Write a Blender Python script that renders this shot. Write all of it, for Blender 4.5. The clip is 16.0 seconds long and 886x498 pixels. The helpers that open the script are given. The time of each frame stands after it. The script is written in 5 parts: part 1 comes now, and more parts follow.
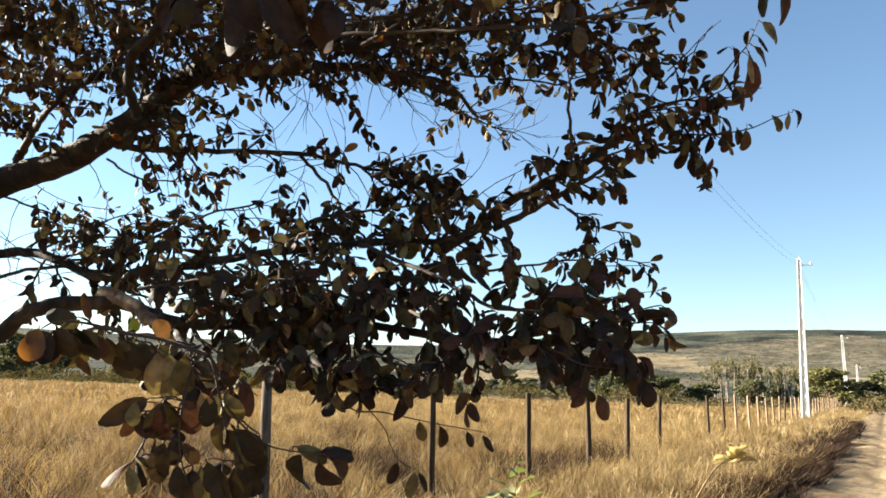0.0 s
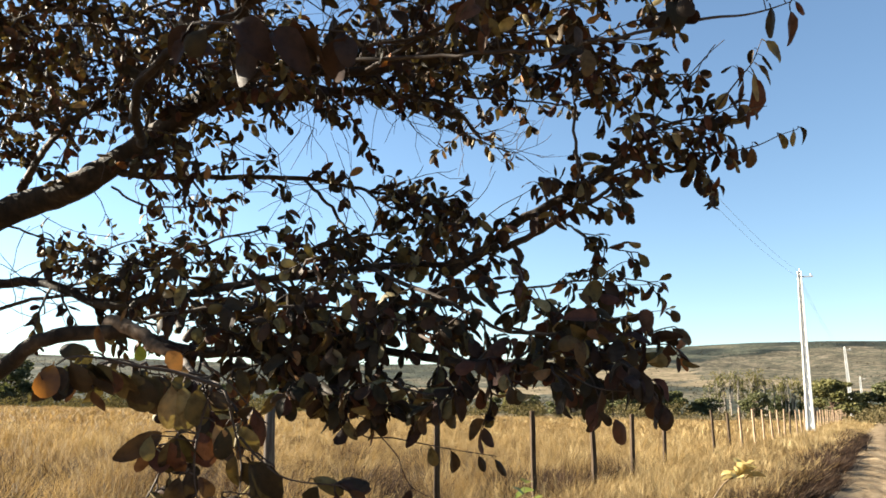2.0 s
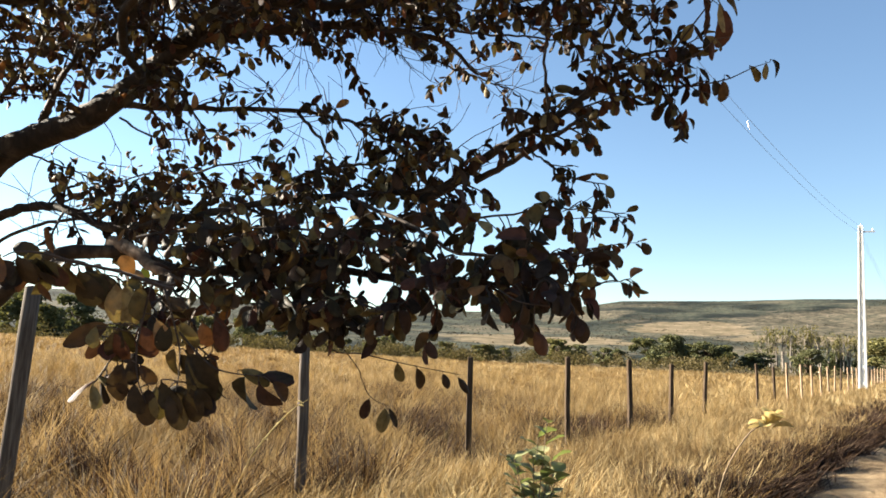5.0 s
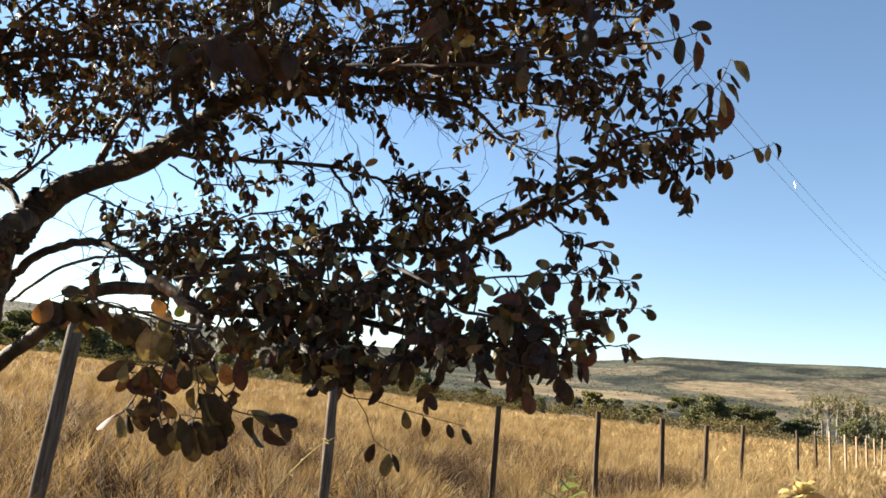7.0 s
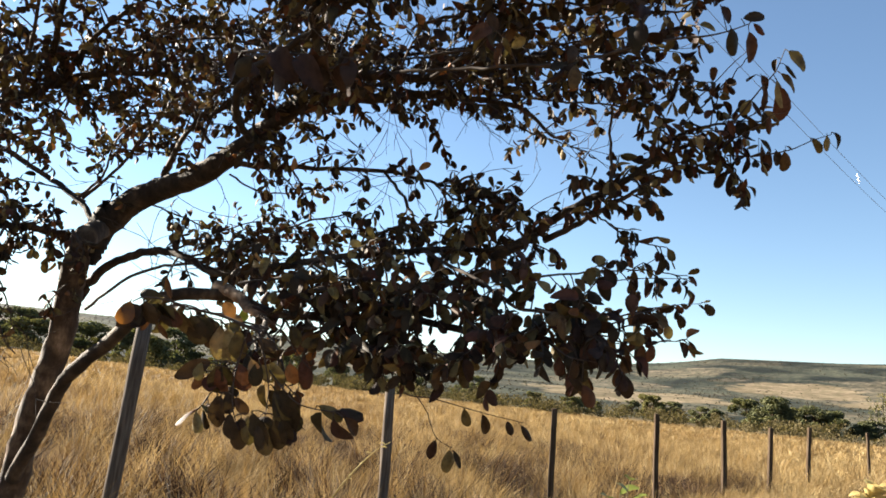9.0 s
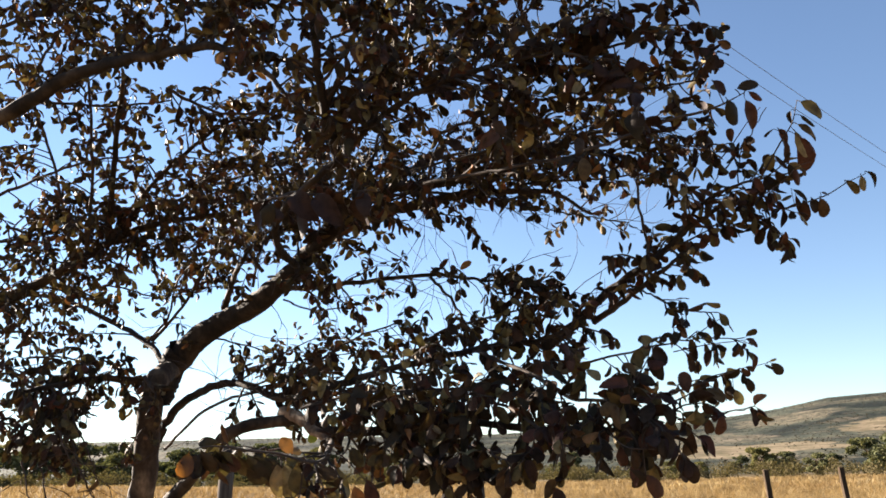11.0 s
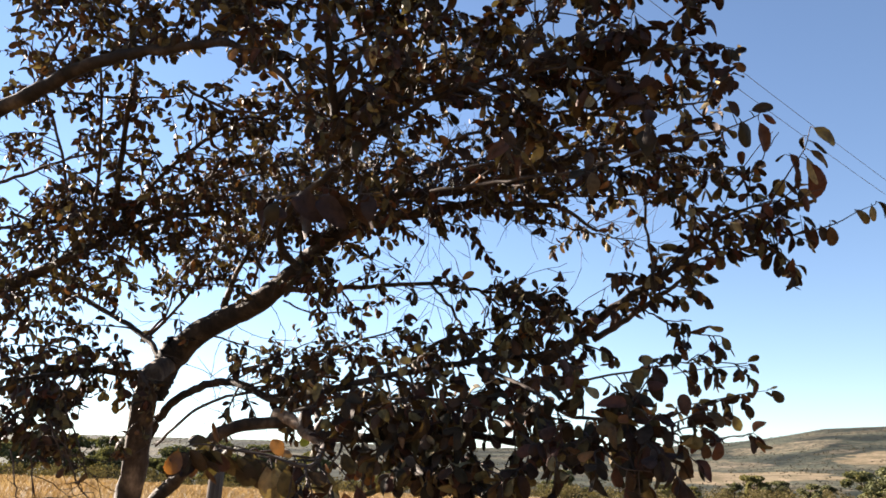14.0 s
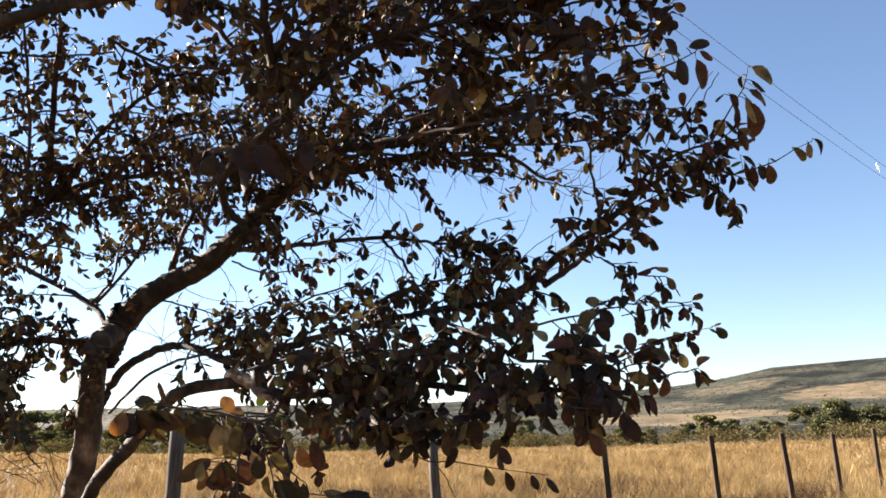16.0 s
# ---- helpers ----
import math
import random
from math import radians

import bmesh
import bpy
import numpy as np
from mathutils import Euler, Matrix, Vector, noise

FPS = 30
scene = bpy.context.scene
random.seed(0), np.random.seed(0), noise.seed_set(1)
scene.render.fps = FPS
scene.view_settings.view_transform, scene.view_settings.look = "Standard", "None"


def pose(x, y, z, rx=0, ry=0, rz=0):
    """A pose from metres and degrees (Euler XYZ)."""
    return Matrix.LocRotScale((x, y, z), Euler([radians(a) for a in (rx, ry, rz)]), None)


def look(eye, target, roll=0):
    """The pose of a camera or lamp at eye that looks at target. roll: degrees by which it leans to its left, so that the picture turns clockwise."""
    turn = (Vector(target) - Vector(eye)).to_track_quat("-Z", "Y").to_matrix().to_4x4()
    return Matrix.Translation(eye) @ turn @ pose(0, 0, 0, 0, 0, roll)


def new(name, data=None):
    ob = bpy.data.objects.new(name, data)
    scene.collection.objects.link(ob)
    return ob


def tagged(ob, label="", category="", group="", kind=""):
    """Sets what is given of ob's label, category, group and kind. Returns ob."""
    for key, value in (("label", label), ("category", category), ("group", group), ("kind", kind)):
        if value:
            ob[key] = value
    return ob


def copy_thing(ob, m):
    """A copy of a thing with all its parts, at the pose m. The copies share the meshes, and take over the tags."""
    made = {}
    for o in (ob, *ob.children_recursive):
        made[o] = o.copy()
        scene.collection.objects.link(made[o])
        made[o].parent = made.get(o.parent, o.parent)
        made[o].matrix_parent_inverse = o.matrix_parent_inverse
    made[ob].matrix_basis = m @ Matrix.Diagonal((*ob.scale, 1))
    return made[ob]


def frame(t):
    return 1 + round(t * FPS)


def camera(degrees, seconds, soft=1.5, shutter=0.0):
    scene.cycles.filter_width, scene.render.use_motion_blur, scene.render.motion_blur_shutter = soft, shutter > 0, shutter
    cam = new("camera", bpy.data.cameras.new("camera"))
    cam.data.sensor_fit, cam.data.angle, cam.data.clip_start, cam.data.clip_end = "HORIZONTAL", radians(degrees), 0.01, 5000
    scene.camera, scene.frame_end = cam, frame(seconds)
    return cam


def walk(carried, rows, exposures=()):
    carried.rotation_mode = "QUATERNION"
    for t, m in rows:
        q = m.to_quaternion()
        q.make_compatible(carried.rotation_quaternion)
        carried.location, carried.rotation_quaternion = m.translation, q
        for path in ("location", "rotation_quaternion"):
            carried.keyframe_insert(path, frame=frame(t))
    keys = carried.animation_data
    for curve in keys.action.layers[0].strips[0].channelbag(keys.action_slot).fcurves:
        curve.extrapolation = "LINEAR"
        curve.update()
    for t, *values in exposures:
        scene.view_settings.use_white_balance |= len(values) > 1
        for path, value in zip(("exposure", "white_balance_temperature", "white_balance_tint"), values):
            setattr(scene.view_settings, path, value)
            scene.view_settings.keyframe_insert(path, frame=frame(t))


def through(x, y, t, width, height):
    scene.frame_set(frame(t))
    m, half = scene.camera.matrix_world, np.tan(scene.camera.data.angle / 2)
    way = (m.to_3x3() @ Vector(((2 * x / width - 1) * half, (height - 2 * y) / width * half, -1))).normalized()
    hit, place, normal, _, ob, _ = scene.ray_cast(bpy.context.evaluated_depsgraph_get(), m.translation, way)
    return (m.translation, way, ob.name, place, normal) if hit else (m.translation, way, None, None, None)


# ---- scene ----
cam = camera(62.8, 16.0, soft=1.7)
ROWS = [
    (0, 4.467, -2.373, 1.513, 31.14, 10.72, 1.72),
    (0.5, 4.457, -2.373, 1.515, 31.40, 10.69, 2.18),
    (1, 4.457, -2.384, 1.518, 32.17, 12.41, 1.84),
    (1.5, 4.455, -2.375, 1.522, 30.47, 12.31, 0.60),
    (2, 4.452, -2.380, 1.523, 31.14, 12.14, 0.69),
    (2.5, 4.446, -2.380, 1.524, 30.99, 12.18, -2.32),
    (3, 4.452, -2.339, 1.521, 30.98, 11.28, -1.80),
    (3.5, 4.482, -2.279, 1.518, 32.52, 9.66, -1.71),
    (3.7, 4.497, -2.264, 1.510, 34.83, 8.71, -2.69),
    (5.8, 4.689, -2.375, 1.471, 36.18, 9.26, 6.50),
    (6, 4.706, -2.376, 1.470, 38.48, 10.49, 7.13),
    (6.5, 4.738, -2.440, 1.472, 45.97, 9.88, 6.05),
    (7, 4.717, -2.384, 1.494, 38.48, 11.09, 6.11),
    (7.5, 4.729, -2.410, 1.481, 44.39, 11.19, 7.74),
    (8, 4.727, -2.421, 1.482, 44.19, 11.25, 6.55),
    (8.2, 4.723, -2.417, 1.485, 42.84, 12.19, 7.09),
    (10.3, 4.744, -2.396, 1.464, 47.75, 10.38, -2.00),
    (10.5, 4.751, -2.384, 1.490, 49.00, 12.03, -3.51),
    (11, 4.783, -2.393, 1.516, 48.15, 17.35, -1.91),
    (11.5, 4.780, -2.387, 1.529, 46.94, 19.17, -1.21),
    (12, 4.778, -2.381, 1.530, 47.10, 19.45, -2.54),
    (12.5, 4.778, -2.374, 1.525, 46.54, 18.42, -0.49),
    (13, 4.778, -2.372, 1.520, 46.09, 18.27, 0.29),
    (13.5, 4.779, -2.370, 1.518, 45.78, 18.50, 0.59),
    (14, 4.774, -2.385, 1.516, 48.43, 18.17, 1.17),
    (14.5, 4.769, -2.391, 1.512, 48.47, 17.39, 2.26),
    (15, 4.776, -2.387, 1.512, 47.37, 17.66, 0.23),
    (15.5, 4.773, -2.376, 1.506, 45.94, 15.49, -0.23),
    (16, 4.777, -2.364, 1.504, 44.87, 14.83, -1.98),
]
walk(cam, [(t, pose(x, y, z, 90 + pitch, 0, yaw) @ pose(0, 0, 0, 0, 0, roll)) for t, x, y, z, yaw, pitch, roll in ROWS],
     [(0.0, 2.2, 6500, 7), (3.7, 2.2, 6500, 7), (6.0, 2.14, 6500, 10), (8.2, 2.12, 6500, 10), (10.5, 2.1, 6500, 12), (11.5, 2.14, 6500, 17), (13.0, 2.18, 6500, 17), (16.0, 2.18, 6500, 17)])

# ---- daylight: low sun across the field, clear sky ----
SUN_LEFT, SUN_UP = 102.0, 21.0   # degrees left of the road's direction, and above the horizon
world = bpy.data.worlds.new("sky")
scene.world = world
world.use_nodes = True
wn = world.node_tree.nodes
sky = wn.new("ShaderNodeTexSky")
sky.sky_type = "NISHITA"
sky.sun_disc = False
sky.sun_elevation, sky.sun_rotation = radians(SUN_UP), radians(-SUN_LEFT)
sky.air_density, sky.dust_density, sky.ozone_density = 1.0, 0.0, 2.2
world.node_tree.links.new(sky.outputs[0], wn["Background"].inputs[0])
wn["Background"].inputs[1].default_value = 0.052
lamp = bpy.data.lights.new("sun", "SUN")
lamp.energy, lamp.angle, lamp.color = 8.5, radians(0.55), (1.0, 0.9, 0.74)
sun = new("sun", lamp)
sa, se = radians(SUN_LEFT), radians(SUN_UP)
sun.matrix_world = look((-60 * math.sin(sa) * math.cos(se), 60 * math.cos(sa) * math.cos(se), 60 * math.sin(se)), (0, 0, 0))

# ---- materials ----
rnd = random.Random(11)
nrng = np.random.default_rng(7)


class Nodes:
    """Short hand for one node material."""

    def __init__(self, name, rough=0.8, metal=0.0):
        self.mat = bpy.data.materials.new(name)
        self.mat.use_nodes = True
        self.t = self.mat.node_tree
        self.bsdf = self.t.nodes["Principled BSDF"]
        self.bsdf.inputs["Roughness"].default_value = rough
        self.bsdf.inputs["Metallic"].default_value = metal
        self.bsdf.inputs["Specular IOR Level"].default_value = 0.3

    def put(self, socket, value):
        if hasattr(value, "is_linked"):
            self.t.links.new(value, socket)
        else:
            socket.default_value = value
        return self

    def node(self, kind, **inputs):
        n = self.t.nodes.new(kind)
        for k, v in inputs.items():
            self.put(n.inputs[k.replace("_", " ")], v)
        return n

    def coords(self, scale=(1, 1, 1), world=False):
        if world:
            src = self.t.nodes.new("ShaderNodeNewGeometry").outputs["Position"]
        else:
            src = self.t.nodes.new("ShaderNodeTexCoord").outputs["Object"]
        m = self.t.nodes.new("ShaderNodeMapping")
        m.inputs["Scale"].default_value = scale
        self.t.links.new(src, m.inputs["Vector"])
        return m.outputs[0]

    def noise(self, vec, scale, detail=4.0, rough=0.55):
        return self.node("ShaderNodeTexNoise", Vector=vec, Scale=scale, Detail=detail, Roughness=rough).outputs["Fac"]

    def ramp(self, fac, stops):
        n = self.node("ShaderNodeValToRGB", Fac=fac)
        el = n.color_ramp.elements
        while len(el) < len(stops):
            el.new(0.5)
        for e, (p, c) in zip(el, stops):
            e.position, e.color = p, (*c, 1)
        return n.outputs["Color"]

    def mix(self, fac, a, b, how="MIX"):
        n = self.t.nodes.new("ShaderNodeMix")
        n.data_type, n.blend_type = "RGBA", how
        for s, v in ((n.inputs[0], fac), (n.inputs[6], a), (n.inputs[7], b)):
            self.put(s, (*v, 1) if isinstance(v, tuple) and len(v) == 3 else v)
        return n.outputs[2]

    def maths(self, op, a, b=0.0, c=0.0, clamp=False):
        n = self.t.nodes.new("ShaderNodeMath")
        n.operation, n.use_clamp = op, clamp
        for s, v in zip(n.inputs, (a, b, c)):
            self.put(s, v)
        return n.outputs[0]

    def bump(self, height, strength=0.3, distance=0.01):
        n = self.node("ShaderNodeBump", Height=height, Strength=strength, Distance=distance)
        return self.put(self.bsdf.inputs["Normal"], n.outputs[0])

    def color(self, c):
        return self.put(self.bsdf.inputs["Base Color"], (*c, 1) if isinstance(c, tuple) else c)

    def thin(self, share, tint):
        """Lets light through a leaf or blade."""
        tr = self.node("ShaderNodeBsdfTranslucent", Color=tint)
        mx = self.t.nodes.new("ShaderNodeMixShader")
        self.put(mx.inputs[0], share)
        self.t.links.new(self.bsdf.outputs[0], mx.inputs[1])
        self.t.links.new(tr.outputs[0], mx.inputs[2])
        self.t.links.new(mx.outputs[0], self.t.nodes["Material Output"].inputs[0])
        return self


def leaf_material(name, islands):
    m = Nodes(name, 0.5)
    if islands:
        r = m.t.nodes.new("ShaderNodeNewGeometry").outputs["Random Per Island"]
    else:
        r = m.t.nodes.new("ShaderNodeObjectInfo").outputs["Random"]
        r = m.maths("MULTIPLY", r, m.maths("MULTIPLY", r, 0.72))      # shade on the near leaves, put into their colour
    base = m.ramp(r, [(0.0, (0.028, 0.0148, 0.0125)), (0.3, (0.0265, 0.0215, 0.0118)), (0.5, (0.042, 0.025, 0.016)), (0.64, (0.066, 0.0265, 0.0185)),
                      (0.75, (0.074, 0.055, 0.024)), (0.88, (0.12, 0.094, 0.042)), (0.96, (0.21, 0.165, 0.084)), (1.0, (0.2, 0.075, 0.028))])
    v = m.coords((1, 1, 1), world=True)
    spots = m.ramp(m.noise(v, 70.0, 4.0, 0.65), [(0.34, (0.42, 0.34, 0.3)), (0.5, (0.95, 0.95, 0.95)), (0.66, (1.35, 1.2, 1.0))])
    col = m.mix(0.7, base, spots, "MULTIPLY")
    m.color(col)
    through = m.mix(1.0, col, (1.2, 1.2, 0.6), "MULTIPLY")
    m.thin(0.07, through)
    m.put(m.bsdf.inputs["Roughness"], m.maths("MULTIPLY_ADD", m.noise(v, 40.0), 0.3, 0.52))
    m.bump(m.noise(v, 160.0), 0.25, 0.003)
    m.bsdf.inputs["Specular IOR Level"].default_value = 0.12
    return m.mat


LEAF = leaf_material("leaf_single_shaded", False)
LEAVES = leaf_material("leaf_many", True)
SINGLE = []
for name, a, b in (("orange_leaf", (0.22, 0.085, 0.012), (0.07, 0.025, 0.008)), ("lime_leaf", (0.3, 0.33, 0.04), (0.16, 0.19, 0.03))):
    m = Nodes(name, 0.45)
    m.color(m.ramp(m.noise(m.coords(world=True), 60.0), [(0.35, b), (0.6, a)])).thin(0.4, (*(1.4 * q for q in a), 1))
    SINGLE.append(m.mat)


def bark_material(name, tone):
    m = Nodes(name, 0.9)
    v = m.coords((1, 1, 1), world=True)
    n1, n2 = m.noise(v, 14.0, 5.0), m.noise(m.coords((1, 1, 0.35), world=True), 70.0, 5.0, 0.65)
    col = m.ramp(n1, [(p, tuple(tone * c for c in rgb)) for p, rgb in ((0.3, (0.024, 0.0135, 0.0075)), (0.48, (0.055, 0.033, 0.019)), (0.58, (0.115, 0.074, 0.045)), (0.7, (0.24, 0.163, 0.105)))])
    col = m.mix(0.75, col, m.ramp(n2, [(0.35, (0.35, 0.3, 0.27)), (0.55, (1, 1, 1))]), "MULTIPLY")
    m.color(col).bump(m.mix(0.5, n1, n2), 1.0, 0.008)
    return m.mat


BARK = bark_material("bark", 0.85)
# same bark, darkened to stand for the limbs' shaded sides
SHADED_LIMB_BARK = bark_material("shaded_limb_bark", 0.35)
# same bark, brightened to stand for sun on the stub
SUNLIT_BARK = bark_material("sunlit_bark", 2.0)


def twig_material():
    m = Nodes("twig_bark", 0.85)
    m.color(m.ramp(m.noise(m.coords(world=True), 30.0), [(0.3, (0.022, 0.015, 0.011)), (0.7, (0.06, 0.04, 0.03))]))
    return m.mat


TWIG = twig_material()


def grass_material(name, stops, islands=True):
    m = Nodes(name, 0.75)
    r = m.t.nodes.new("ShaderNodeNewGeometry").outputs["Random Per Island"]
    base = m.ramp(r, stops)
    v = m.coords(world=True)
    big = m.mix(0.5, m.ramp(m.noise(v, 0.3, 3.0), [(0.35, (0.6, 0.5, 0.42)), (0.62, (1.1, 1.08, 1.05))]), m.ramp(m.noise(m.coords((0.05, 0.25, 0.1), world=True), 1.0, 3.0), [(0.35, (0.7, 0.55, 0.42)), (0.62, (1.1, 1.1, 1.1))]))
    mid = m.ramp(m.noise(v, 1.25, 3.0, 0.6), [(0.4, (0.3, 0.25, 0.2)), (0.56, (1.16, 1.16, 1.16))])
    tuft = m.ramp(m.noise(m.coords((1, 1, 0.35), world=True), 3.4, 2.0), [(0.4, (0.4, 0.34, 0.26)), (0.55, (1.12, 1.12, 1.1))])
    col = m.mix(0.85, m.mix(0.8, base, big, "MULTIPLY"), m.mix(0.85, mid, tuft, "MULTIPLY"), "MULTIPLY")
    m.bsdf.inputs["Specular IOR Level"].default_value = 0.08
    m.color(col)
    blend = m.node("ShaderNodeVectorMath", Vector=m.t.nodes.new("ShaderNodeNewGeometry").outputs["Normal"])
    blend.operation = "MULTIPLY_ADD"
    blend.inputs[1].default_value, blend.inputs[2].default_value = (0.35, 0.35, 0.35), (0, 0, 0.75)
    soft = m.node("ShaderNodeVectorMath", Vector=blend.outputs[0])
    soft.operation = "NORMALIZE"
    m.put(m.bsdf.inputs["Normal"], soft.outputs[0])
    m.thin(0.2, m.mix(1.0, col, (1.1, 0.95, 0.7), "MULTIPLY"))
    return m.mat


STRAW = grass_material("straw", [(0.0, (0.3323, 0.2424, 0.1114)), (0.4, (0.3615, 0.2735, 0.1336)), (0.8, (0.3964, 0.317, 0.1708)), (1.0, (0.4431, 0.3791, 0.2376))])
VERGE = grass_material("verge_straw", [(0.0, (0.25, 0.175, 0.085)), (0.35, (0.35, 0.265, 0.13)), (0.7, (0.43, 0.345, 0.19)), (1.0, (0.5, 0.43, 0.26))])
# brown heath, scaled darker to stand for shade along the bank
HEATH = grass_material("shaded_heath", [(0.0, (0.026, 0.0165, 0.0128)), (0.4, (0.042, 0.027, 0.02)), (0.8, (0.07, 0.047, 0.033)), (1.0, (0.12, 0.086, 0.058))])


def foliage_material(name, stops):
    m = Nodes(name, 0.6)
    r = m.t.nodes.new("ShaderNodeNewGeometry").outputs["Random Per Island"]
    o = m.t.nodes.new("ShaderNodeObjectInfo").outputs["Random"]
    col = m.mix(1.0, m.ramp(r, stops), m.ramp(o, [(0.0, (0.75, 0.8, 0.8)), (0.5, (1.0, 1.0, 1.0)), (1.0, (1.2, 1.1, 0.85))]), "MULTIPLY")
    m.bsdf.inputs["Specular IOR Level"].default_value = 0.0
    m.bsdf.inputs["Roughness"].default_value = 1.0
    m.color(col).thin(0.2, m.mix(1.0, col, (1.1, 1.1, 0.6), "MULTIPLY"))
    return m.mat


CROWN = foliage_material("tree_crown", [(0.0, (0.058, 0.063, 0.036)), (0.5, (0.092, 0.095, 0.052)), (1.0, (0.138, 0.13, 0.07))])
GUM = foliage_material("grove_crown", [(0.0, (0.066, 0.066, 0.032)), (0.5, (0.099, 0.093, 0.044)), (1.0, (0.134, 0.116, 0.056))])
SCRUB = foliage_material("scrub_crown", [(0.0, (0.048, 0.0424, 0.0264)), (0.5, (0.072, 0.0616, 0.0368)), (1.0, (0.104, 0.0864, 0.0512))])
DARK_SCRUB = foliage_material("hill_bush", [(0.0, (0.0264, 0.02548, 0.0225)), (0.5, (0.044, 0.04018, 0.0325)), (1.0, (0.0715, 0.0588, 0.04625))])
PALE_TRUNK = Nodes("pale_trunk", 0.85)
PALE_TRUNK.color(PALE_TRUNK.ramp(PALE_TRUNK.noise(PALE_TRUNK.coords((1, 1, 0.3), world=True), 3.0), [(0.3, (0.084, 0.066, 0.051)), (0.7, (0.228, 0.198, 0.162))]))
PALE_TRUNK = PALE_TRUNK.mat


def post_material(name, tone, warm=1.0):
    m = Nodes(name, 0.9)
    m.bsdf.inputs["Specular IOR Level"].default_value = 0.05
    v = m.coords((1, 1, 0.06))
    n1, n2 = m.noise(v, 60.0, 5.0, 0.6), m.noise(m.coords(world=True), 3.0)
    col = m.ramp(n1, [(p, tuple(tone * (0.8 * r + (q - 0.8 * r) * warm) for q in (r, g, b))) for p, r, g, b in ((0.3, 0.12, 0.075, 0.045), (0.5, 0.26, 0.18, 0.12), (0.72, 0.4, 0.31, 0.23))])
    m.color(m.mix(0.5, col, m.ramp(n2, [(0.35, (0.6, 0.58, 0.55)), (0.65, (1, 1, 1))]), "MULTIPLY")).bump(n1, 0.35, 0.003)
    return m.mat


POSTS = [post_material("grey_post", 0.34, 0.6), post_material("dark_post", 0.2), post_material("pale_post", 0.8)]


def concrete_material():
    m = Nodes("pole_concrete", 0.85)
    v = m.coords()
    m.color(m.mix(0.6, m.ramp(m.noise(v, 1.2, 5.0), [(0.3, (0.54, 0.53, 0.5)), (0.7, (0.67, 0.66, 0.63))]),
                  m.ramp(m.noise(v, 40.0), [(0.3, (0.8, 0.8, 0.8)), (0.6, (1, 1, 1))]), "MULTIPLY")).bump(m.noise(v, 60.0), 0.2, 0.004)
    return m.mat


CONCRETE = concrete_material()
STEEL = Nodes("galvanised_steel", 0.5, 0.8).color((0.35, 0.36, 0.37)).mat
WIRE = Nodes("wire_grey", 0.5, 0.6).color((0.1, 0.1, 0.11)).mat
CERAMIC = Nodes("white_insulator", 0.35).color((0.8, 0.78, 0.74)).mat


def ground_material():
    m = Nodes("ground", 0.95)
    m.bsdf.inputs["Specular IOR Level"].default_value = 0.03
    v = m.coords(world=True)
    far = m.node("ShaderNodeVectorMath", Vector=v)
    far.operation = "LENGTH"
    dist = far.outputs["Value"]
    near = m.ramp(m.noise(v, 1.6, 6.0, 0.65), [(0.3, (0.09075, 0.0612, 0.03045)), (0.5, (0.1425, 0.1005, 0.0522)), (0.7, (0.1943, 0.144, 0.078))])
    # distant slopes: scrub belts with haze's grey-blue put into their green, single bushes, bare tan clearings
    sq = m.coords((1, 1, 2.2), world=True)
    ragged = m.noise(sq, 0.012, 5.0, 0.65)
    bush = m.noise(sq, 0.085, 6.0, 0.75)
    tan = m.ramp(m.noise(sq, 0.02, 4.0), [(0.35, (0.078, 0.065, 0.046)), (0.5, (0.112, 0.092, 0.067)), (0.68, (0.156, 0.127, 0.095))])
    tan = m.mix(0.9, tan, m.ramp(bush, [(0.42, (0.58, 0.66, 0.58)), (0.58, (1.1, 1.1, 1.1))]), "MULTIPLY")
    scrub = m.ramp(bush, [(0.4, (0.018, 0.0225, 0.0205)), (0.5, (0.029, 0.034, 0.0285)), (0.6, (0.05, 0.051, 0.041))])
    scrub = m.mix(1.0, scrub, m.ramp(m.noise(sq, 0.009, 3.0), [(0.4, (0.42, 0.46, 0.5)), (0.6, (1.5, 1.42, 1.28))]), "MULTIPLY")
    bright = m.mix(1.0, tan, (1.28, 1.2, 1.12), "MULTIPLY")
    half = m.mix(m.ramp(bush, [(0.4, (0.25, 0.25, 0.25)), (0.58, (0.9, 0.9, 0.9))]), scrub, tan)

    def clearing(az, r, wide, deep):
        mp = m.node("ShaderNodeMapping", Vector=v)
        mp.vector_type = "TEXTURE"
        a = math.radians(az)
        mp.inputs["Location"].default_value = (EYE_X - r * math.sin(a), EYE_Y + r * math.cos(a), 0)
        mp.inputs["Rotation"].default_value = (0, 0, a)
        mp.inputs["Scale"].default_value = (wide, deep, 1e5)
        ln = m.node("ShaderNodeVectorMath", Vector=mp.outputs[0])
        ln.operation = "LENGTH"
        d = m.maths("ADD", ln.outputs["Value"], m.maths("MULTIPLY_ADD", ragged, 1.6, -0.8))
        return m.ramp(d, [(0.72, (1, 1, 1)), (0.82, (0, 0, 0))])

    slope = m.mix(m.ramp(m.noise(sq, 0.006, 3.0), [(0.55, (0, 0, 0)), (0.62, (0.7, 0.7, 0.7))]), scrub, half)
    for az, r, wide, deep, bare in CLEARINGS:
        slope = m.mix(clearing(az, r, wide, deep), slope, bright if bare else half)
    m.color(m.mix(m.ramp(m.maths("DIVIDE", dist, 400.0, clamp=True), [(0.2, (0, 0, 0)), (0.3, (1, 1, 1))]), near, slope))
    m.bump(m.noise(v, 12.0, 5.0), 0.5, 0.05)
    return m.mat


